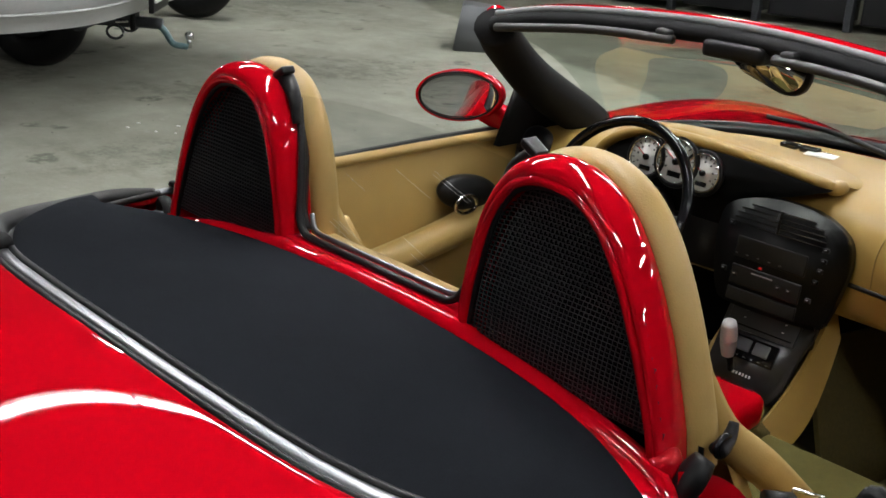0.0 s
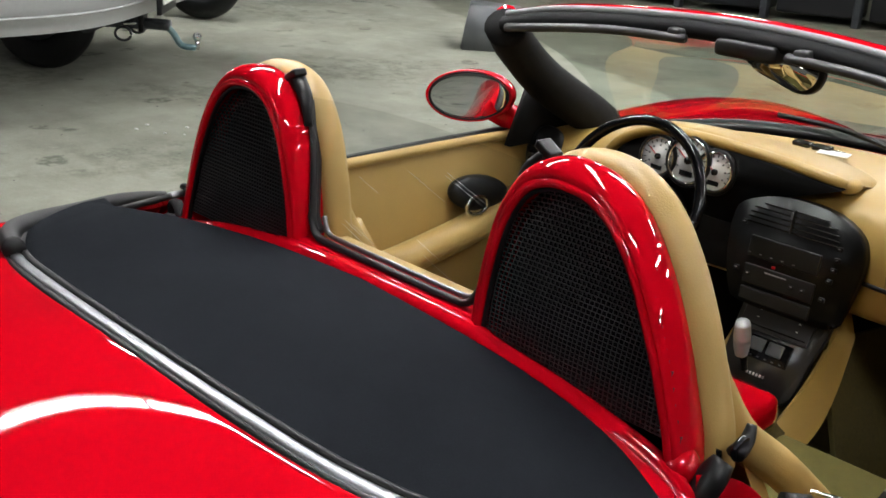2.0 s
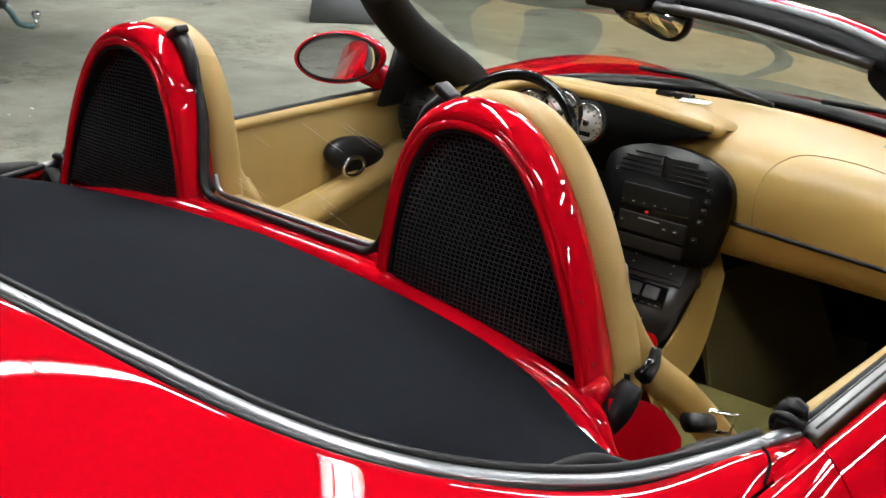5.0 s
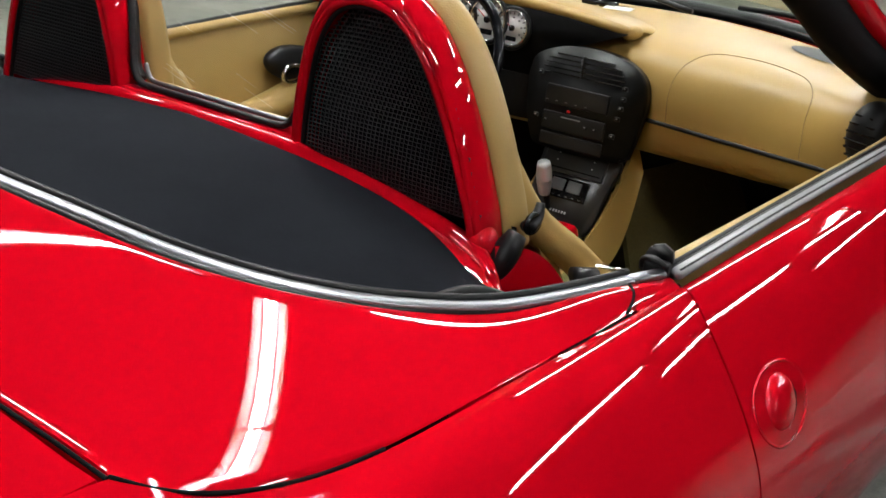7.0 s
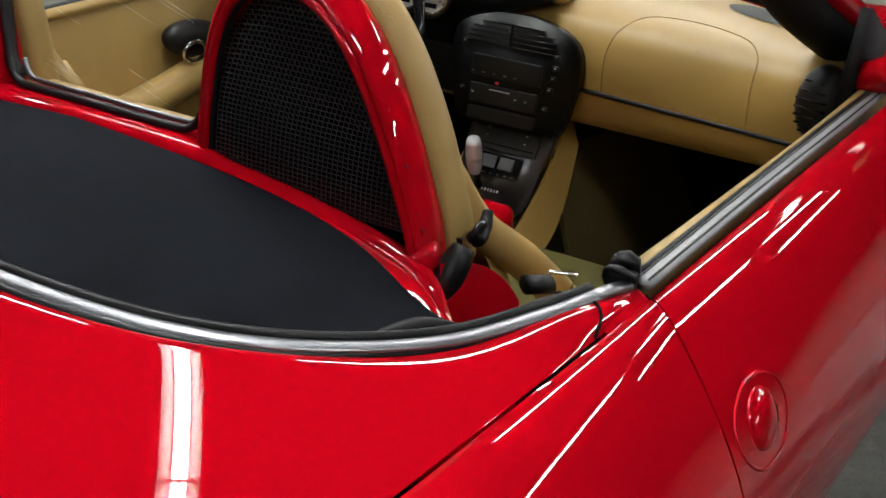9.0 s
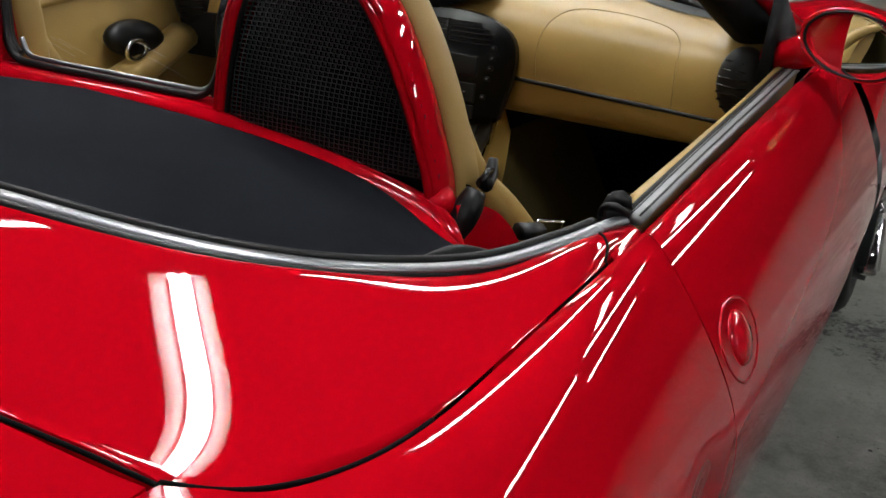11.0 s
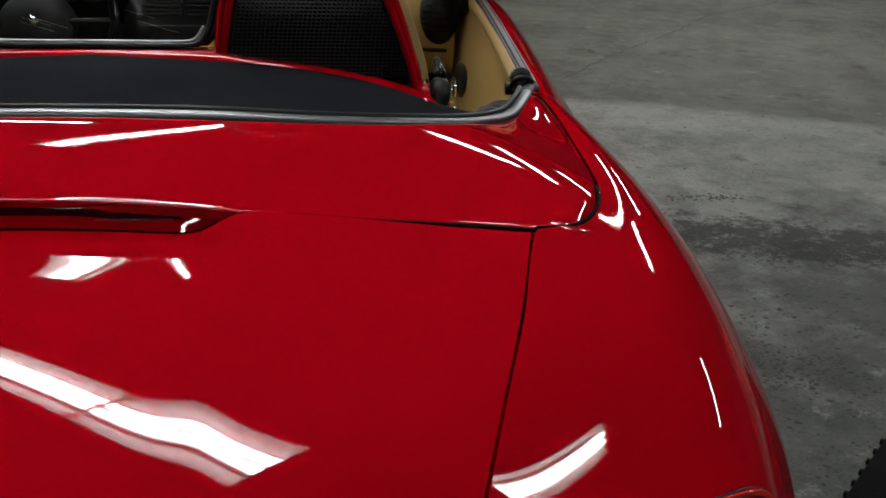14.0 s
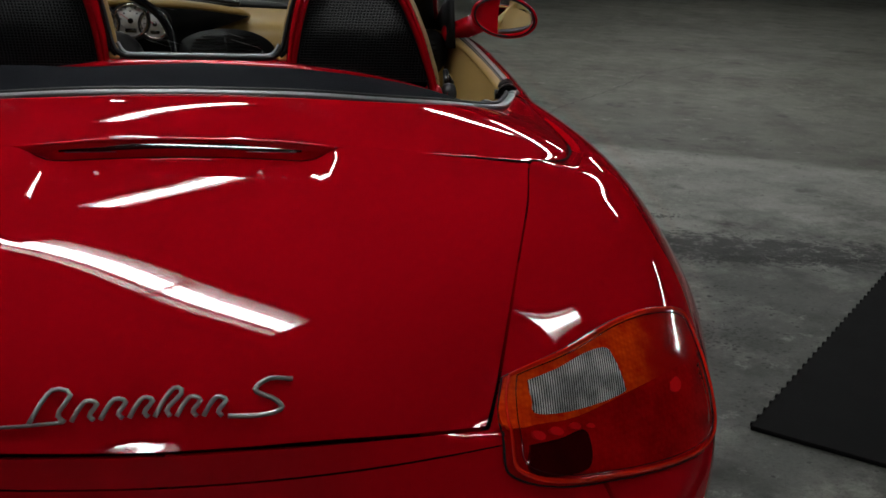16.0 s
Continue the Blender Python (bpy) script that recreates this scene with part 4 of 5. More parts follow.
SEAM = material("shadowed_seam", (0.20, 0.13, 0.04), 0.8)
dash_line([(.155, 1.11, .779), (.19, 1.10, .778), (.4, 1.11, .772), (.6, 1.10, .768), (.70, 1.09, .765)], .0055, BLACK_PLASTIC)
dash_line([(-.70, 1.09, .78), (-.4, 1.11, .785), (-.17, 1.12, .787)], .0055, BLACK_PLASTIC)
dash_line([(.225, 1.12, .785), (.225, 1.14, .86), (.245, 1.17, .91), (.29, 1.22, .925), (.39, 1.23, .927), (.49, 1.20, .922), (.535, 1.15, .90), (.54, 1.12, .85), (.54, 1.10, .78)], .0014, SEAM, 70)
for side in (1, -1):
    bm = bmesh.new()
    c = Vector((side * .47, 1.40, .93))
    ring = [bm.verts.new(on_tree(DASH_TREE, c + Vector((.095 * math.cos(a), .062 * math.sin(a) - side * .02 * math.cos(a), 0)), .003, (0, 0, 1))) for a in np.linspace(0, 2 * math.pi, 40, endpoint=False)]
    mid = bm.verts.new(on_tree(DASH_TREE, c, .006, (0, 0, 1)))
    for i in range(40):
        bm.faces.new((mid, ring[i], ring[(i + 1) % 40]))
    face_out(bm, (0, 0, 1))
    part("dash_speaker", bm, BLACK_PLASTIC, dash, "dark oval speaker grille")
    v = part("side_vent", ball(.074, (side * .680, 1.115, .852), (.74, .66, 1.04), (0, 0, -side * 20), 28), BLACK_PLASTIC, dash)
    for k in range(7):
        hz = (k - 3) * .016
        w = .066 * math.sqrt(max(.1, 1 - (hz / .062) ** 2))
        part("vent_slat", box((w, .008, .0035), (side * .664, 1.073 + .014 * (hz / .05) ** 2, .852 + hz), .0012, (0, 0, -side * 20)), BLACK_GLOSS, v)
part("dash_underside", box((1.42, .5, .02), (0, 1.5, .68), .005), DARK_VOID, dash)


def rounded(pts, n=48):
    c = list(pts) + [pts[0]]
    return [tuple(cr(c, i / n)) for i in range(n)]


radio = rounded([(-.116, .835), (-.100, .882), (-.02, .912), (.09, .912), (.165, .88), (.187, .83), (.180, .76), (.164, .695), (.148, .677), (.04, .672), (-.062, .675), (-.090, .695), (-.110, .76)])
FRONT = Matrix.Translation((0, 1.125, .80)) @ pose(0, 0, 0, 82, 0, 0)
stack = part("centre_panel", prism([(x, z - .80) for x, z in radio], .05, FRONT, .008), STACK_BLACK, dash)


def on_panel(name, size, x, z, mat, bevel=.003, lift=.05):
    bm = box(size, (x, z - .80, lift), bevel)
    bm.transform(FRONT)
    return part(name, bm, mat, stack)


for k in range(5):
    on_panel("vent_slat", ((.15, .19, .205, .212, .212)[k], .0028, .012), .034, .893 - k * .011, BLACK_GLOSS, .001, .049)
on_panel("vent_rib", (.006, .05, .012), .03, .872, BLACK_PLASTIC, .002, .05)
on_panel("vent_knob", (.003, .014, .008), .028, .884, GREY_PLASTIC, .001, .056)
on_panel("radio_face", (.165, .045, .010), .027, .80, BLACK_PLASTIC)
on_panel("climate_face", (.165, .042, .010), .027, .740, BLACK_PLASTIC)
on_panel("blank_drawer", (.165, .030, .008), .027, .697, BLACK_PLASTIC)
for bx, bz in ((.143, .845), (.143, .822), (.140, .800), (.136, .776), (.130, .735), (-.078, .845), (-.074, .745), (-.045, .74), (.06, .74), (.085, .74)):
    on_panel("button", (.013, .010, .012), bx, bz, BLACK_PLASTIC, .003)
    on_panel("button_mark", (.0045, .0014, .002), bx, bz + .001, PALE_SWITCH, .0004, .0568)
for k in range(5):
    on_panel("button_mark", (.006, .0012, .002), -.05 + k * .026, .786, GREY_PLASTIC, .0004, .0557)
on_panel("display_line", (.05, .0022, .002), .02, .752, PALE_SWITCH, .0005, .0557)
on_panel("hazard_button", (.0075, .0055, .004), .012, .768, HAZARD_RED, .001, .056)
CON = Matrix.Translation((.024, 1.10, .585)) @ pose(0, 0, 0, 58, 0, 0)
console = part("console", prism(rounded([(-.10, .09), (0, .1), (.10, .09), (.095, 0), (.08, -.10), (0, -.11), (-.08, -.10), (-.095, 0)]), .03, CON, .005), CONSOLE_GREY, car)


def on_console(name, size, x, y, mat, lift=.033, bevel=.002):
    bm = box(size, (x, y, lift), bevel)
    bm.transform(CON)
    return part(name, bm, mat, console)


on_console("ashtray_lid", (.165, .066, .008), 0, .055, CONSOLE_GREY)
on_console("ashtray_slot", (.15, .003, .002), 0, .032, DARK_VOID, .0372, .0005)
on_console("switch_bezel", (.115, .050, .008), 0, -.012, BLACK_GLOSS)
for x in (-.022, .022):
    on_console("switch", (.036, .028, .008), x, -.006, DIM_SWITCH, .036, .003)
for k in range(6):
    on_console("switch_mark", (.006, .0016, .001), -.045 + k * .018, -.032, GREY_PLASTIC, .0372, .0003)
for x, y in ((-.045, .068), (-.045, .050), (.05, .064), (.05, .046)):
    on_console("switch_mark", (.0045, .0016, .002), x, y, PAPER, .0388, .0004)
for k in range(6):
    on_console("script_bar", (.0042, .0065, .001), -.02 + k * .0078, -.068, PALE_SWITCH, .031, .0003)
for side in (1, -1):
    part("console_cheek", sheet(lambda u, v: (.024 + side * (.092 + .018 * math.sin(u * 3.1) + .035 * v), 1.22 - .24 * u - .02 * v, .70 - .22 * u - .12 * v * (.4 + .6 * math.sin(.3 + u * 2.6))), 16, 10, .012, (side, 0, 0)), TAN_TRIM, console)
tunnel = part("tunnel", box((.24, .9, .26), (.02, .62, .36), .05), CARPET, car)
part("tunnel_side", sheet(lambda u, v: (.122 + .10 * v + .07 * u * v, 1.13 + .64 * u, .63 - .08 * u - .36 * v), 24, 12, .012, (1, 0, .3)), CARPET, tunnel)
part("console_lid", box((.15, .36, .08), (.06, .79, .512), .03, (4, 0, 0)), RED, car)
gk = part("gear_lever", tube([(0, 1.03, .55), (.003, 1.01, .60)], .008, 8), BLACK_PLASTIC, console)
part("gear_knob", tube(curve([(.000, 1.01, .590), (.003, 1.0, .628), (.008, .985, .672)], 12), lambda s: .0120 + .0065 * math.sin(.2 + s * 2.5), 18), SATIN_ALLOY, gk)

# steering wheel and gauges
wm = Matrix.Translation((-.30, .95, .862)) @ pose(0, 0, 0, 66, 0, 0)
ring = [tuple(wm @ Vector((.182 * math.cos(a), .182 * math.sin(a), 0))) for a in np.linspace(0, 2 * math.pi, 49)]
wheel = part("steering_wheel", tube(ring, .0125, 12, caps=False), BLACK_GLOSS, car)
hub = ball(.095, (0, -.01, -.022), (1, .9, .42))
hub.transform(wm)
hub = part("hub", hub, BLACK_PLASTIC, wheel)
crest = prism([(-.011, .012), (.011, .012), (.010, -.003), (0, -.015), (-.010, -.003)], .003, wm @ Matrix.Translation((0, -.005, .0165)), .001)
part("hub_badge", crest, CHROME, hub)
for a in (0, 180, 235, 305):
    part("spoke", tube([tuple(wm @ Vector((r * math.cos(radians(a)), r * math.sin(radians(a)), -.02 * (1 - r / .18)))) for r in (.05, .11, .178)], .014, 8, .6), BLACK_PLASTIC, wheel)
part("column", tube([(-.30, .99, .86), (-.30, 1.2, .78)], .05, 12), BLACK_PLASTIC, wheel)
POD = [[(-.52, 1.12, .86), (-.46, 1.12, .94), (-.36, 1.12, .985), (-.22, 1.125, .992), (-.05, 1.135, .982), (.060, 1.145, .968), (.090, 1.162, .958)],
       [(-.53, 1.16, .87), (-.47, 1.16, .96), (-.36, 1.17, 1.0), (-.22, 1.18, 1.005), (-.05, 1.18, .992), (.068, 1.18, .974), (.098, 1.19, .958)],
       [(-.55, 1.30, .90), (-.48, 1.34, .94), (-.36, 1.38, .955), (-.22, 1.40, .955), (-.05, 1.38, .95), (.072, 1.32, .945), (.104, 1.26, .94)]]
pod = part("instrument_hood", sheet(loft(POD), 50, 18, .016), TAN_TRIM, dash)
part("binnacle_back", prism([(-.50, .80), (-.49, .92), (-.40, .972), (-.22, .985), (-.05, .975), (.10, .955), (.02, .925), (-.06, .90), (-.11, .86), (-.13, .80)], .03, Matrix.Translation((0, 1.15, 0)) @ pose(0, 0, 0, 90, 0, 0)), DARK_VOID, dash)
part("hood_edge", tube(curve(POD[0], 40), .013, 10), TAN_TRIM, pod)
part("hood_tip", ball(.021, (.090, 1.185, .953), (.85, 1.55, .80), (0, 0, -8), 24), TAN_TRIM, pod, "rounded tan tip of the instrument hood")
for gx, gz, gr in ((-.338, .930, .043), (-.256, .938, .050), (-.184, .929, .042)):
    gm = Matrix.Translation((gx, 1.108, gz)) @ pose(0, 0, 0, 80, 0, 0)

    def face(bm):
        bm.transform(gm)
        return bm
    g = part("gauge", face(disc(gr, .006, (0, 0, 0), (0, 0, 0), 40, bevel=.001)), WHITE_DIAL, dash, "pale grey dial with dark marks")
    part("bezel", face(tube([(gr * math.cos(a), gr * math.sin(a), .006) for a in np.linspace(0, 2 * math.pi, 41)], .0028, 8, caps=False)), CHROME, g)
    part("gauge_cup", face(tube([((gr + .005) * math.cos(a), (gr + .005) * math.sin(a), .002) for a in np.linspace(0, 2 * math.pi, 41)], .0055, 8, caps=False)), BLACK_PLASTIC, g)
    part("dial_window", face(box((gr * .7, gr * .26, .004), (0, -gr * .58, .003), .001)), BLACK_GLOSS, g)
    part("needle_cap", face(disc(gr * .17, .008, (0, 0, .005), (0, 0, 0), 16)), BLACK_GLOSS, g)
    part("needle", face(box((gr * .72, .0022, .002), (-gr * .3, gr * .2, .006), 0, (0, 0, -35))), RED_LENS, g)
    for k in range(13):
        a = radians(-30 + k * 20)
        part("dial_mark", face(box((gr * .13, .0022, .002), (gr * .84 * math.cos(a), gr * .84 * math.sin(a), .0034), 0, (0, 0, math.degrees(a)))), BLACK_PLASTIC, g)
        if k % 2 == 0:
            part("dial_figure", face(box((gr * .12, gr * .10, .001), (gr * .60 * math.cos(a), gr * .60 * math.sin(a), .0032), 0)), GREY_PLASTIC, g)

# windscreen frame
PILLAR = [(.70, 1.36, .89), (.665, 1.25, .945), (.62, 1.02, 1.06), (.59, .88, 1.155), (.555, .80, 1.212)]
HEADER = [(-0.555, 0.8, 1.215), (-0.42, 0.83, 1.242), (-0.2, 0.86, 1.26), (0, 0.87, 1.266), (0.2, 0.86, 1.26), (0.42, 0.83, 1.242), (0.555, 0.8, 1.215)]
for side in (1, -1):
    p = part("windscreen_pillar", tube([(side * x, y, z) for x, y, z in curve(PILLAR, 20)], lambda s: .043 + .004 * s, 16, lambda s: 1.35 - .45 * s), BLACK_TRIM, car)
    part("pillar_skin", tube([(side * (x + .042), y + .044, z + .014) for x, y, z in curve(PILLAR, 20)], .026, 12), RED, p)
    part("sun_visor", tube(curve([(side * .11, .825, 1.250), (side * .30, .81, 1.242), (side * .53, .78, 1.214)], 12), .013, 8, .7), VISOR_GREY, car)
    part("visor_pivot", box((.030, .026, .022), (side * .135, .832, 1.256), .007, (0, side * -4, 0)), VISOR_GREY, car)
hd = part("header_rail", tube(curve(HEADER, 40), .026, 12, .7), BLACK_TRIM, car)
part("header_skin", tube([(x, y + .036, z + .016) for x, y, z in curve(HEADER, 40)], .026, 12, .6), RED, hd)
part("header_seal", tube([(x, y + .004, z + .022) for x, y, z in curve(HEADER, 40)], .008, 8), SEAL_GREY, hd)
part("header_latch", box((.13, .05, .032), (.015, .855, 1.246), .012), BLACK_PLASTIC, hd)
BASE = [(-.68, 1.36, .90), (-.4, 1.54, .938), (0, 1.62, .948), (.4, 1.54, .938), (.68, 1.36, .90)]
ws = part("windscreen", sheet(lambda u, v: np.array(cr(BASE, u)) * (1 - v) + (np.array(cr(HEADER, u)) + np.array((0, .015, -.005))) * v + np.array((0, .03, .03)) * math.sin(math.pi * v), 40, 16, 0, (0, -1, 0)), GLASS, car, "clear curved windscreen glass")
ws.visible_shadow = False
cowl = part("cowl", tube([(x, y + .05, z - .012) for x, y, z in curve(BASE, 30)], .035, 10, .5), BLACK_PLASTIC, car)
for wx in (-.35, .15):
    part("wiper", tube(curve([(wx, 1.62, .965), (wx + .2, 1.60, .968), (wx + .42, 1.52, .955)], 10), .007, 8), BLACK_PLASTIC, cowl)
MIRROR_LINE = [(-.118, .034), (-.104, .008), (-.066, -.014), (-.005, -.026), (.062, -.036), (.098, -.022), (.108, .008), (.092, .028), (0, .036), (-.085, .042)]
MIRROR_AT = Matrix.Translation((.035, .955, 1.206)) @ pose(0, 0, 0, 80, 0, -16)
rm = part("rear_view_mirror", prism(rounded(MIRROR_LINE), .02, MIRROR_AT, .004), BLACK_PLASTIC, car)
part("mirror_face", prism(rounded([(x * .955, z * .87) for x, z in MIRROR_LINE]), .002, MIRROR_AT @ Matrix.Translation((0, 0, .0195))), MIRROR, rm)
part("mirror_stem", tube([(.02, .93, 1.235), (.035, .95, 1.215)], .008, 8), BLACK_PLASTIC, rm)
for kx in (-.16, -.11):
    k = thing("car_key", "black car key lying on the tan dashboard", "key", (kx, 1.42, .958))
    part("key_head", box((.045, .03, .012), (kx, 1.42, .958), .005, (0, 0, 30 + kx * 200)), BLACK_GLOSS, k)
    part("key_blade", box((.04, .006, .003), (kx + .035, 1.425, .957), .001, (0, 0, 30 + kx * 200)), CHROME, k)
tag = part("paper_tag", box((.07, .04, .002), (-.07, 1.40, .957), 0, (0, 0, 12)), PAPER)
tagged(tag, "small white paper tag lying on the dashboard", "tag")


def side_mirror(side):
    """Egg-shaped shell with a flat rear rim, recessed glass, short foot and a black sail."""
    wide = 1.0 if side > 0 else 1.18
    at = Vector((.893 if side > 0 else -.85, 1.0, .985))
    turn = pose(0, 0, 0, 0, side * 8, -8 if side > 0 else 18)
    bm = ball(.106, (0, 0, 0), (wide, .66, .62), (0, 0, 0), 40)
    rim = [v for v in bm.verts if v.co.y < -.014]
    for v in rim:
        r = math.hypot(v.co.x / wide, v.co.z / .62) / .106
        v.co.y = -.014 if r > .90 else -.004
    bm.transform(Matrix.Translation(at) @ turn)
    m = part("wing_mirror", bm, RED, car)
    g = ball(.0925, (0, 0, 0), (wide, .022, .62), (0, 0, 0), 32)
    g.transform(Matrix.Translation(at) @ turn @ Matrix.Translation((0, -.0085, 0)) @ pose(0, 0, 0, 2, 0, -18 if side > 0 else 2))
    part("mirror_glass", g, MIRROR, m)
    ring = [tuple(Matrix.Translation(at) @ turn @ Vector((.0945 * wide * math.cos(a), -.0125, .0945 * .62 * math.sin(a)))) for a in np.linspace(0, 2 * math.pi, 49)]
    part("mirror_gasket", tube(ring, .0028, 8, caps=False, up=(0, 1, 0)), BLACK_PLASTIC, m)
    part("mirror_foot", tube(curve([(side * .82, 1.03, .965), (side * .78, 1.07, .938), (side * .74, 1.11, .915)], 8), .042, 12, .8), RED, m)
    part("mirror_sail", prism([(1.0, .885), (1.38, .885), (1.24, .97), (1.07, 1.05)], .02, Matrix.Translation((side * .722, 0, 0)) @ Matrix(((0, 0, 1, 0), (1, 0, 0, 0), (0, 1, 0, 0), (0, 0, 0, 1)))), BLACK_TRIM, m)


side_mirror(1)
side_mirror(-1)
DOOR_TREE = BVHTree.FromBMesh(sheet(DOOR, 60, 50, 0, (1, 0, 0)))
c = on_tree(DOOR_TREE, (.90, .190, .752), 0, (1, 0, 0))
bm = ball(.041, (0, 0, 0), (.30, 1.0, .86), (25, 0, 0), 28)
n = DOOR_TREE.find_nearest(c)[1]
n = -n if n.x < 0 else n
along = (Vector((0, 1, 0)) - n * n.y).normalized()
HANDLE_AT = Matrix.Translation(c - n * .0015) @ Matrix((n, along, n.cross(along))).transposed().to_4x4()
bm.transform(HANDLE_AT)
hnd = part("door_handle", bm, RED, car)
# dark arc paints the shade along the rear of the handle dish
part("dish_shade_arc", tube([tuple(on_tree(DOOR_TREE, c + Vector((0, .070 * math.cos(a), .058 * math.sin(a))), -.0004, (1, 0, 0))) for a in np.linspace(2.0, 4.5, 30)], lambda s: .0003 + .0011 * math.sin(3.1416 * s), 8, caps=False), DARK_VOID, hnd)
part("dish_edge", tube([tuple(on_tree(DOOR_TREE, c + Vector((0, .072 * math.cos(a), .060 * math.sin(a))), -.0008, (1, 0, 0))) for a in np.linspace(0, 2 * math.pi, 49)], .0026, 8, caps=False), RED, hnd)
part("grip_notch", tube([tuple(HANDLE_AT @ Vector((.0082 - .0004 * abs(k), .030 - .004 * abs(k), .008 * k))) for k in (-2, -1, 0, 1, 2)], .0016, 6), DARK_VOID, hnd)

# seat belt gear behind the seat
for side in (1, -1):
    g = part("belt_guide", tube(curve([(side * .552, .006, .882), (side * .556, .014, .900), (side * .560, .023, .918), (side * .563, .036, .934)], 12), lambda s: .008 + .012 * math.sin(.4 + s * 2.2), 14, .85), BLACK_PLASTIC, car)
    part("belt_slider", tube(curve([(side * .561, .090, .962), (side * .563, .084, .953), (side * .565, .074, .944), (side * .566, .054, .938)], 10), lambda s: .006 + .006 * s, 10, .8), BLACK_PLASTIC, g)
    part("slider_eye", tube([(side * .566, .066 + .015 * math.cos(a), .941 + .012 * math.sin(a)) for a in np.linspace(0, 2 * math.pi, 17)], .0045, 8, caps=False, up=(1, 0, 0)), BLACK_GLOSS, g)
    bk = part("belt_buckle", tube([(side * .575, .17, .835), (side * .595, .20, .83)], .017, 10, .7), BLACK_PLASTIC, car)
    q = [(side * (.597 + dx), .212 + dy, .823 + dz) for dx, dy, dz in ((-.015, 0, -.012), (.015, .012, -.012), (.02, .02, .014), (-.012, .006, .014), (-.015, 0, -.012))]
    part("buckle_frame", tube(q, .003, 6), CHROME, bk)
    part("inner_quarter_panel", sheet(lambda u, v: (side * (.553 + .045 * u + .025 * v), .0 + .112 * u, .925 - .02 * u - .06 * u ** 3 - .22 * v), 12, 8, 0, (side, 0, 1)), RED, car)
    part("cloth_end_seal", tube(curve([(side * .590, -.195, .926), (side * .603, -.160, .9265), (side * .618, -.128, .925), (side * .645, -.100, .918)], 14), lambda s: .003 + .006 * math.sin(.15 + s * 2.8), 10), RUBBER, car)
    part("roof_frame_cover", ball(.052, (side * .668, .05, .870), (.6, 1.5, .40), (0, 0, -side * 20)), BLACK_PLASTIC, car)
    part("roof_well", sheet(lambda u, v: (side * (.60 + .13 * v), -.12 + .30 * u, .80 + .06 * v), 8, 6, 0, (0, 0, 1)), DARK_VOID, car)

# tail lamp: laid on the skin
LAMP = [(.455, -1.135, .728), (.55, -1.10, .757), (.656, -1.03, .781), (.731, -.967, .769), (.80, -.92, .742), (.819, -.95, .703), (.813, -1.0, .628), (.79, -1.05, .576), (.698, -1.12, .57), (.541, -1.19, .585), (.453, -1.215, .615), (.436, -1.20, .65)]
TREE = BVHTree.FromBMesh(sheet(SKIN, 180, 72, 0, (1, 0, 0)))


def lamp_patch(outline, c, lift, rings=12, n=80, dome=0.0, side=1):
    loop = list(outline) + [outline[0]]
    bm = bmesh.new()

    def at(p, l):
        q = on_tree(TREE, p, l, (.6, -.7, .3))
        return (side * q.x, q.y, q.z)
    mid = bm.verts.new(at(c, lift + dome))
    prev = None
    for r in range(1, rings + 1):
        k = r / rings
        ring = [bm.verts.new(at(np.array(c) * (1 - k) + np.array(cr(loop, i / n)) * k, lift + dome * (1 - k * k))) for i in range(n)]
        for i in range(n):
            if prev is None:
                bm.faces.new((mid, ring[i], ring[(i + 1) % n]))
            else:
                bm.faces.new((prev[i], ring[i], ring[(i + 1) % n], prev[(i + 1) % n]))
        prev = ring
    face_out(bm, (side * .6, -.7, .3))
    fold(bm, .012)
    return bm


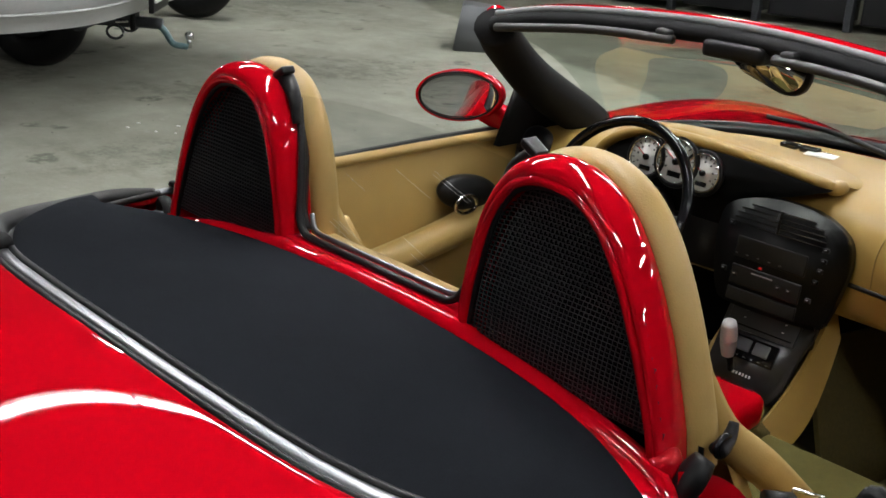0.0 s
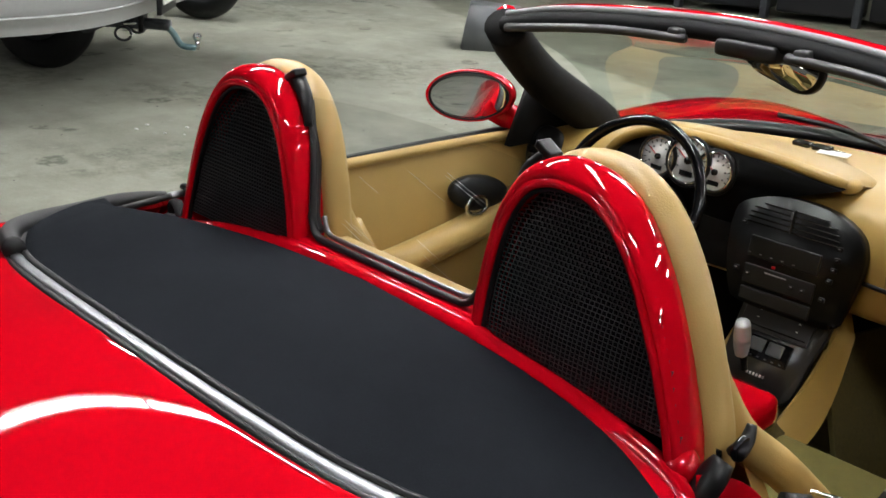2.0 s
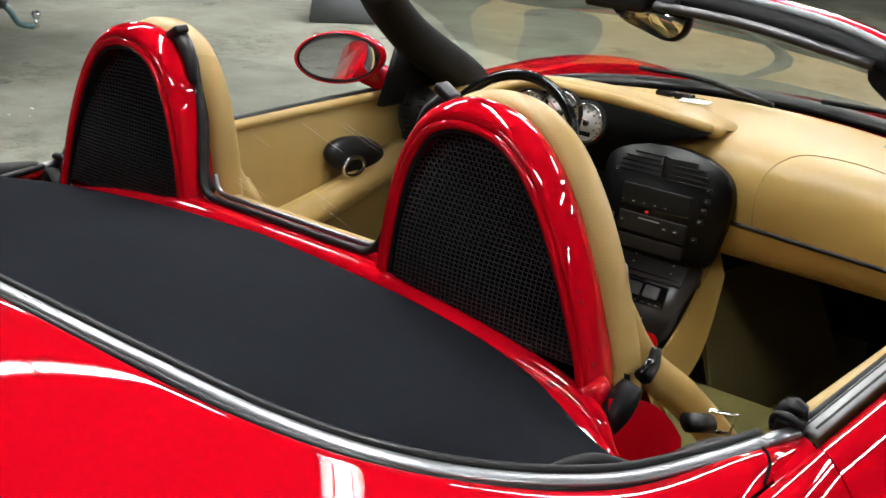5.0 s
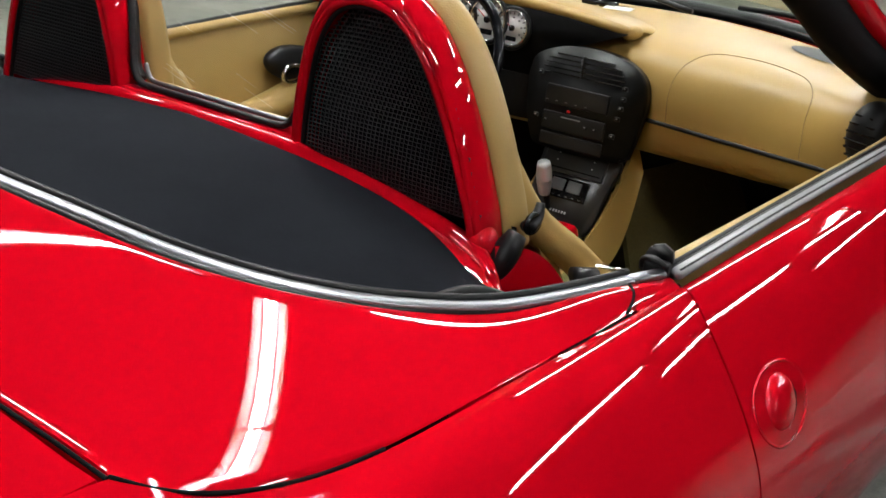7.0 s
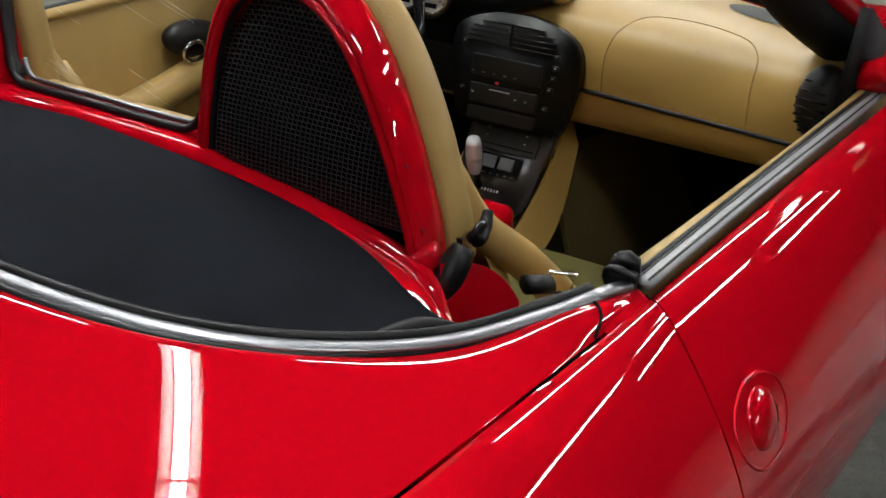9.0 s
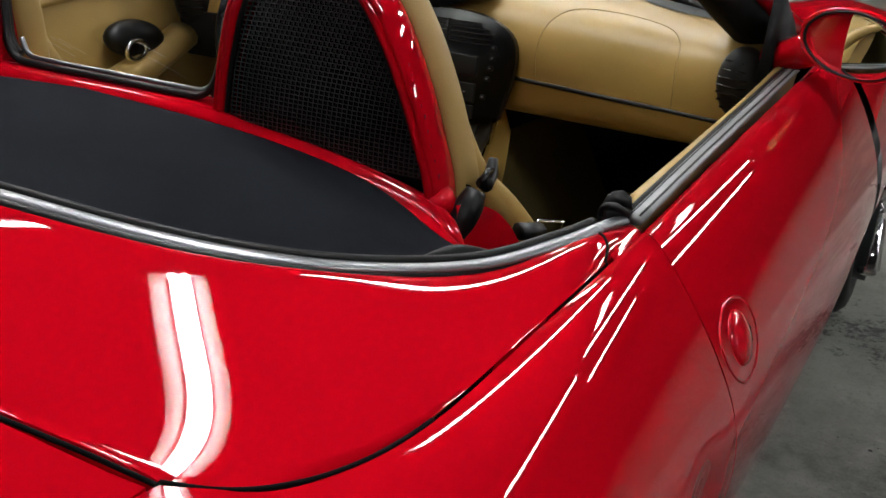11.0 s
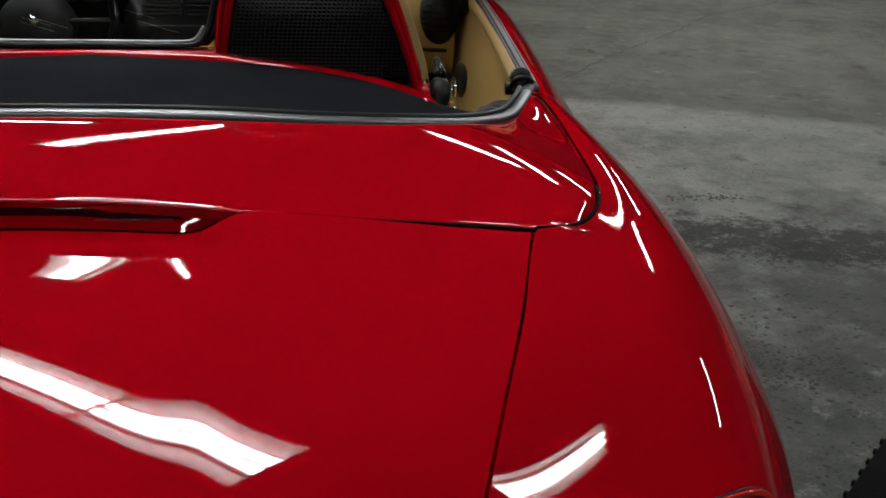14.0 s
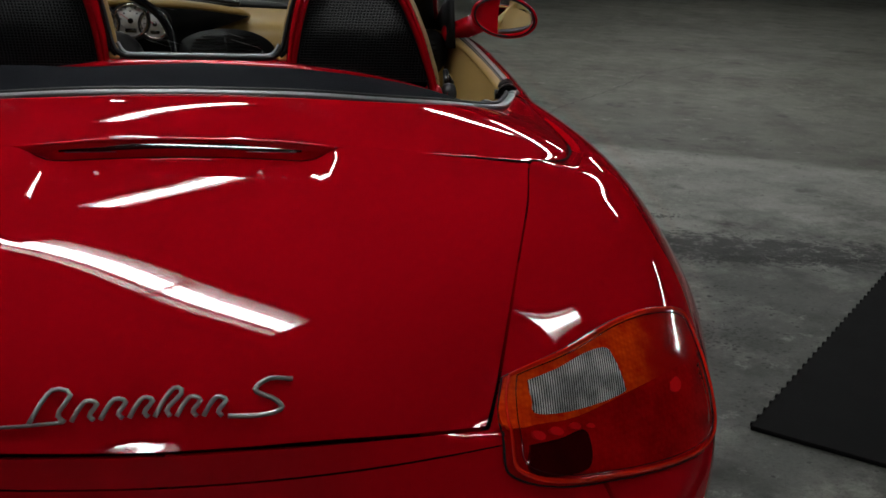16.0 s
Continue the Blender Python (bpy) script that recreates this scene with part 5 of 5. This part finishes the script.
LENS = [(.486, -1.135, .714), (.535, -1.118, .731), (.585, -1.097, .749), (.622, -1.088, .757), (.634, -1.092, .747), (.643, -1.108, .705), (.636, -1.118, .692), (.56, -1.155, .687), (.492, -1.168, .685), (.486, -1.15, .696)]
AMBER = [(.457, -1.135, .725), (.55, -1.10, .754), (.656, -1.03, .778), (.731, -.967, .766), (.795, -.925, .740), (.812, -.955, .700), (.76, -1.02, .692), (.66, -1.10, .690), (.56, -1.16, .680), (.49, -1.178, .675), (.462, -1.188, .672), (.445, -1.192, .672), (.44, -1.18, .682)]
for side in (1, -1):
    lamp = part("tail_lamp", lamp_patch(LAMP, (.64, -1.09, .675), .007, dome=.004, side=side), RED_LENS, car, "amber and red tail lamp lens")
    loop = [on_tree(TREE, p, .004, (.6, -.7, .3)) for p in curve(LAMP + [LAMP[0]], 90)]
    part("lamp_seal", tube([(side * q.x, q.y, q.z) for q in loop], .0022, 6, caps=False), RUBBER, lamp)
    mid = np.array((.64, -1.09, .675))
    loop = [on_tree(TREE, mid * .045 + np.array(p) * .955, .0115, (.6, -.7, .3)) for p in curve(LAMP + [LAMP[0]], 90)]
    part("lens_rim", tube([(side * q.x, q.y, q.z) for q in loop], .0036, 8, .45, caps=False, up=(.6 * side, -.7, .3)), RIM_LENS, lamp, "bright orange-red lens rim")
    loop = [on_tree(TREE, mid * .105 + np.array(p) * .895, .0126, (.6, -.7, .3)) for p in curve(LAMP + [LAMP[0]], 90)]
    part("lens_groove", tube([(side * q.x, q.y, q.z) for q in loop], .0008, 6, caps=False), DARK_RED_LENS, lamp)
    part("amber_lens", lamp_patch(AMBER, (.63, -1.07, .722), .0115, side=side), ORANGE_LENS, lamp, "amber upper lens")
    lens = part("reversing_lens", lamp_patch(LENS, (.56, -1.13, .715), .0145, side=side), LENS_BACK, lamp, "ribbed clear lens")
    part("dark_cell", lamp_patch([(.47, -1.185, .648), (.52, -1.175, .652), (.565, -1.16, .655), (.56, -1.175, .605), (.50, -1.2, .605), (.468, -1.205, .62)], (.515, -1.185, .63), .0125, 6, side=side), DARK_RED_LENS, lamp)
    for fx, fy, fz, fr in ((.487, -1.180, .6585, .011), (.516, -1.172, .661, .012), (.547, -1.160, .6625, .010), (.572, -1.15, .657, .007)):
        ring = [(fx + fr * math.cos(a), fy, fz + fr * .62 * math.sin(a)) for a in np.linspace(0, 2 * math.pi, 10, endpoint=False)]
        part("reflector_facet", lamp_patch(ring, (fx, fy, fz), .0135, 3, 20, side=side), PINK_LENS, lamp)
    part("bulb_window", lamp_patch([(.728, -1.06, .680), (.740, -1.05, .684), (.746, -1.048, .674), (.742, -1.055, .664), (.733, -1.065, .664), (.727, -1.07, .672)], (.737, -1.06, .675), .0125, 4, side=side), PINK_LENS, lamp)

# script emblem on the boot, as plain slanted strokes
BOOT_TREE = BVHTree.FromBMesh(sheet(both(BOOTLID), 61, 40))
emblem = None


def stroke(pts, r):
    global emblem
    q = []
    for ex, ez in pts:
        p = BOOTLID(min(1, abs(ex) / .46), .80 + (.060 - ez) / .075 * .2)
        q.append(on_tree(BOOT_TREE, (ex, p[1], p[2]), .003, (0, -.7, .7)))
    ob = part("emblem_stroke" if emblem else "boot_emblem", tube(q, r, 8, .7), BADGE, emblem or car, "" if emblem else "dull grey metal script emblem")
    emblem = emblem or ob


zb = .033
stroke(curve([(-.20, zb - .004), (-.15, zb - .002), (-.11, zb)], 8), .0028)
x = -.15
for w, h in ((.042, .032), (.026, .02), (.026, .02), (.022, .02), (.018, .028), (.024, .02), (.022, .02)):
    stroke(curve([(x, zb), (x + h * .35, zb + h * .6), (x + h * .8, zb + h), (x + h * .8 + w * .5, zb + h * .85), (x + w * .8, zb + h * .3), (x + w, zb)], 14), .0034)
    x += w + .008
stroke(curve([(.165, zb + .036), (.135, zb + .036), (.118, zb + .026), (.142, zb + .018), (.150, zb + .008), (.125, zb + .001), (.085, zb)], 20), .0038)

# ---- round the car ----
fm = part("floor_mat", box((2.6, 2.0, .014), (1.3, -1.0, .007), .004), MAT_RUBBER)
fm.matrix_basis = Matrix.Translation((1.43, .067, 0)) @ Matrix(((.665, .747, 0, 0), (.747, -.665, 0, 0), (0, 0, 1, 0), (0, 0, 0, 1))) @ Matrix.Diagonal((1, -1, 1, 1))
for k in range(46):
    spot = Matrix.Translation((.03 + k * .055, .003, .006))
    bm = box((.011, .010, .0115))
    bm.transform(fm.matrix_basis @ spot)
    part("edge_tooth", bm, MAT_RUBBER, fm, smooth=False)
tagged(fm, "dark grey rubber mat lying on the concrete floor", "floor mat")

CRACK = material("dirt_filled_crack", (0.05, 0.048, 0.042), 0.9)


def crack(pts, seed, width):
    """A thin irregular dirt-filled crack in the floor."""
    rng = random.Random(seed)
    line = []
    P = [Vector((*p, 0)) for p in pts]
    for a, b in zip(P, P[1:]):
        n = max(4, int((b - a).length / .06))
        for i in range(n):
            line.append(a.lerp(b, i / n) + Vector((rng.uniform(-.015, .015), rng.uniform(-.015, .015), 0)))
    bm = bmesh.new()
    prev = None
    for i, p in enumerate(line):
        d = (line[min(i + 1, len(line) - 1)] - line[max(i - 1, 0)]).normalized()
        w = width * rng.uniform(.3, 1.2)
        a, b = bm.verts.new(p + Vector((-d.y, d.x, 0)) * w + Vector((0, 0, .0012))), bm.verts.new(p - Vector((-d.y, d.x, 0)) * w + Vector((0, 0, .0012)))
        if prev:
            bm.faces.new((prev[0], prev[1], b, a))
        prev = (a, b)
    face_out(bm, (0, 0, 1))
    ob = part("floor_crack", bm, CRACK, None, "thin dirt-filled crack running across the concrete floor")
    tagged(ob, "", "crack", "", "structure")


crack([(1.2, 3.33), (2.08, 4.64), (2.62, 5.29), (3.18, 6.07), (4.2, 6.9)], 1, .006)
STAIN = material("dark_oil_dirt", (0.030, 0.029, 0.026), 0.8, vary=0.4, scale=14)


def crumbs(cx, cy, sx, sy, turn, n, seed):
    """Loose dark dirt and chips on the floor: one object of small flakes."""
    rng = random.Random(seed)
    bm = bmesh.new()
    ca, sa = math.cos(radians(turn)), math.sin(radians(turn))
    for _ in range(n):
        u, v = rng.gauss(0, sx), rng.gauss(0, sy)
        x, y = cx + u * ca - v * sa, cy + u * sa + v * ca
        r = rng.uniform(.002, .008) * rng.uniform(.5, 1.5)
        ring = [bm.verts.new((x + r * rng.uniform(.5, 1.3) * math.cos(a), y + r * rng.uniform(.4, 1.1) * math.sin(a), .0008 + rng.uniform(0, .001))) for a in np.linspace(0, 6.28, 7, endpoint=False)]
        bm.faces.new(ring)
    face_out(bm, (0, 0, 1))
    ob = part("floor_dirt", bm, STAIN, None, "scattered dark dirt and chips on the concrete floor")
    tagged(ob, "", "dirt", "", "stuff")


crumbs(2.1, 1.62, .55, .085, -16, 1500, 5)
for k, (x, y, sx, sy, turn, n) in enumerate(((2.15, 1.49, .25, .035, -4, 700), (1.82, 2.11, .10, .022, 0, 160), (1.77, 1.74, .07, .035, -10, 200), (1.28, 1.79, .13, .018, -48, 320), (1.30, 1.30, .09, .035, 0, 180), (1.18, 2.62, .05, .02, 0, 90), (1.56, .72, .11, .06, 0, 240))):
    crumbs(x, y, sx, sy, turn, n, 20 + k)
crumbs(1.7, 2.6, .35, .3, 0, 120, 6)
crumbs(3.0, 3.6, .8, .8, 0, 160, 7)
crumbs(-4.2, 3.2, 1.2, .9, 0, 160, 8)
crumbs(1.6, .3, .15, .4, 0, 260, 9)
crumbs(1.75, .95, .22, .22, 0, 320, 11)

chips = random.Random(12)
bm = bmesh.new()
for x, y, n in ((-4.35, 2.1, 5), (-4.0, 2.35, 3), (-3.3, 2.5, 6), (-2.2, 4.1, 4), (-1.5, 5.2, 3)):
    for _ in range(n):
        cx, cy, r = x + chips.gauss(0, .14), y + chips.gauss(0, .10), chips.uniform(.006, .016)
        bmesh.ops.create_icosphere(bm, subdivisions=1, radius=r, matrix=Matrix.Translation((cx, cy, r * .25)) @ Matrix.Diagonal((1.4, .8, .35, 1)))
tagged(part("floor_litter", bm, PAPER, None, "small pale chips and scraps lying on the concrete floor"), "", "litter", "", "stuff")

# pickup truck with a tow hitch
truck = thing("pickup_truck", "silver pickup truck with chrome rear bumper and tow hitch", "truck", (-6.6, 2.6, 0))
BUMP = [(-4.50, .55), (-4.40, 1.2), (-4.42, 1.62), (-4.55, 1.95), (-4.85, 2.35), (-5.25, 2.82), (-5.6, 3.2)]


def bumper(u, v):
    x, y = cr(BUMP, u)
    return (x - .03 * (1 - math.sin(math.pi * min(1, .15 + v))) - .05 * v * v, y, .83 - .27 * v)


part("rear_bumper", sheet(bumper, 40, 12, .05, (1, 0, 0)), TRUCK_PAINT, truck, "chrome rear bumper")
part("bumper_step", tube([(*(np.array(cr(BUMP, i / 20)) + np.array((-.06, -.03))), .84) for i in range(21)], .07, 10, .35), RUBBER, truck)
part("truck_bed", sheet(lambda u, v: (cr(BUMP, u)[0] - .13, cr(BUMP, u)[1] - .03, .86 + .75 * v), 24, 6, .08, (1, 0, 0)), TRUCK_PAINT, truck)
part("bed_body", box((3.6, 1.9, .75), (0, 0, 0), .08), TRUCK_PAINT, truck).matrix_basis = pose(-7.05, 2.55, 1.25, 0, 0, 31)
part("cab", box((1.7, 1.8, .7), (0, 0, 0), .2), TRUCK_PAINT, truck).matrix_basis = pose(-8.7, 1.5, 1.9, 0, 0, 31)
# mostly hidden block, added and sized to keep the floor below in shadow
part("underbody", box((3.2, 1.75, .3), (0, 0, 0), .05), DARK_VOID, truck).matrix_basis = pose(-7.07, 2.5, .70, 0, 0, 31)
part("bumper_highlight", tube([(*(np.array(cr(BUMP, i / 24)) + np.array((.012, .005))), .80) for i in range(25)], .016, 8), CHROME, truck)
part("bumper_crease", tube([(*(np.array(cr(BUMP, i / 24)) + np.array((.004, .002))), .66) for i in range(25)], .008, 8), TRUCK_PAINT, truck)
plate = part("plate_holder", box((.03, .40, .24), (0, 0, 0), .01), BLACK_PLASTIC, truck)
plate.matrix_basis = pose(-4.86, 2.44, .70, 0, 0, 48)
pl = part("number_plate", box((.012, .30, .15), (0, 0, 0), .004), PAPER, truck)
pl.matrix_basis = pose(-4.835, 2.445, .71, 0, 0, 48)
bm = box((.006, .22, .06), (0, 0, 0), .001)
part("plate_bar", bm, GREY_PLASTIC, truck).matrix_basis = pose(-4.823, 2.448, .71, 0, 0, 48)
TEAL_STEEL = material("worn_teal_painted_steel", (0.07, 0.14, 0.15), 0.45, vary=0.3, scale=40, stain=0.3, stain_scale=20)
hitch = part("tow_hitch", tube(curve([(-5.35, 2.35, .46), (-5.2, 2.5, .455), (-5.1, 2.6, .45)], 8), .035, 8), DARK_STEEL, truck)
part("drop_bar", tube(curve([(-5.12, 2.58, .45), (-5.10, 2.62, .40), (-5.08, 2.66, .33), (-5.06, 2.74, .31)], 12), .034, 8, .6), TEAL_STEEL, hitch, "drop bar in worn teal paint")
part("receiver", box((.22, .09, .09), (0, 0, 0), .008), DARK_STEEL, hitch).matrix_basis = pose(-5.30, 2.40, .47, 0, 0, 45)
part("receiver_collar", box((.03, .115, .115), (0, 0, 0), .01), BLACK_PLASTIC, hitch).matrix_basis = pose(-5.22, 2.48, .465, 0, 0, 45)
part("hitch_crossbar", tube([(-5.75, 2.75, .50), (-5.35, 2.36, .50), (-5.0, 2.0, .50)], .045, 10), DARK_STEEL, hitch)
for dx, dy in ((-.10, .11), (.11, -.10)):
    part("chain_loop", tube([(-5.28 + dx + .035 * math.cos(a), 2.42 + dy + .035 * math.cos(a), .41 + .04 * math.sin(a)) for a in np.linspace(0, 2 * math.pi, 15)], .009, 6, caps=False), DARK_STEEL, hitch)
part("wiring_plug", box((.06, .05, .05), (-5.40, 2.55, .43), .01, (0, 0, 45)), BLACK_PLASTIC, hitch)
part("hitch_pin", tube([(-5.24, 2.36, .46), (-5.16, 2.62, .46)], .012, 8), CHROME, hitch)
part("ball_neck", tube([(-5.06, 2.76, .30), (-5.06, 2.76, .36)], .014, 10), CHROME, hitch)
part("tow_ball", ball(.028, (-5.06, 2.76, .375)), CHROME, hitch)


def truck_wheel(x, y, turn):
    w = part("wheel", disc(.20, .2, (0, 0, 0), (0, 90, 0), 32), DARK_STEEL, truck)
    w.matrix_basis = pose(x, y, .40, 0, 0, turn)
    ring = [(0, .29 * math.cos(a), .29 * math.sin(a)) for a in np.linspace(0, 2 * math.pi, 41)]
    t = part("tyre", tube(ring, .11, 14, caps=False, up=(1, 0, 0)), RUBBER, truck)
    t.matrix_basis = pose(x, y, .40, 0, 0, turn)


for wx, wy in ((-6.35, 2.35), (-7.85, 4.5), (-9.2, .9), (-10.3, 3.0)):
    truck_wheel(wx, wy, 121)

# grey wheel chock ramp and a low dark machine behind
rp = part("metal_ramp", prism([(0, 0), (.55, 0), (.50, .32), (.06, .36)], .5, Matrix.Translation((-5.95, 5.9, 0)) @ pose(0, 0, 0, 90, 0, 45), .01), GREY_PLASTIC)
tagged(rp, "grey sheet metal ramp standing on the concrete floor", "ramp")
mc = thing("equipment_rack", "long low black steel equipment rack by the far wall", "rack", (-7.6, 9.4, 0))
for k in range(7):
    x = -10.4 + k * .95
    part("rack_post", box((.08, .08, .52), (x, 8.9 + .25 * k, .26), .01), DARK_STEEL, mc)
    part("rack_panel", box((.85, .5, .36), (x + .45, 9.3 + .25 * k, .26), .03, (0, 0, 14)), BLACK_PLASTIC, mc)
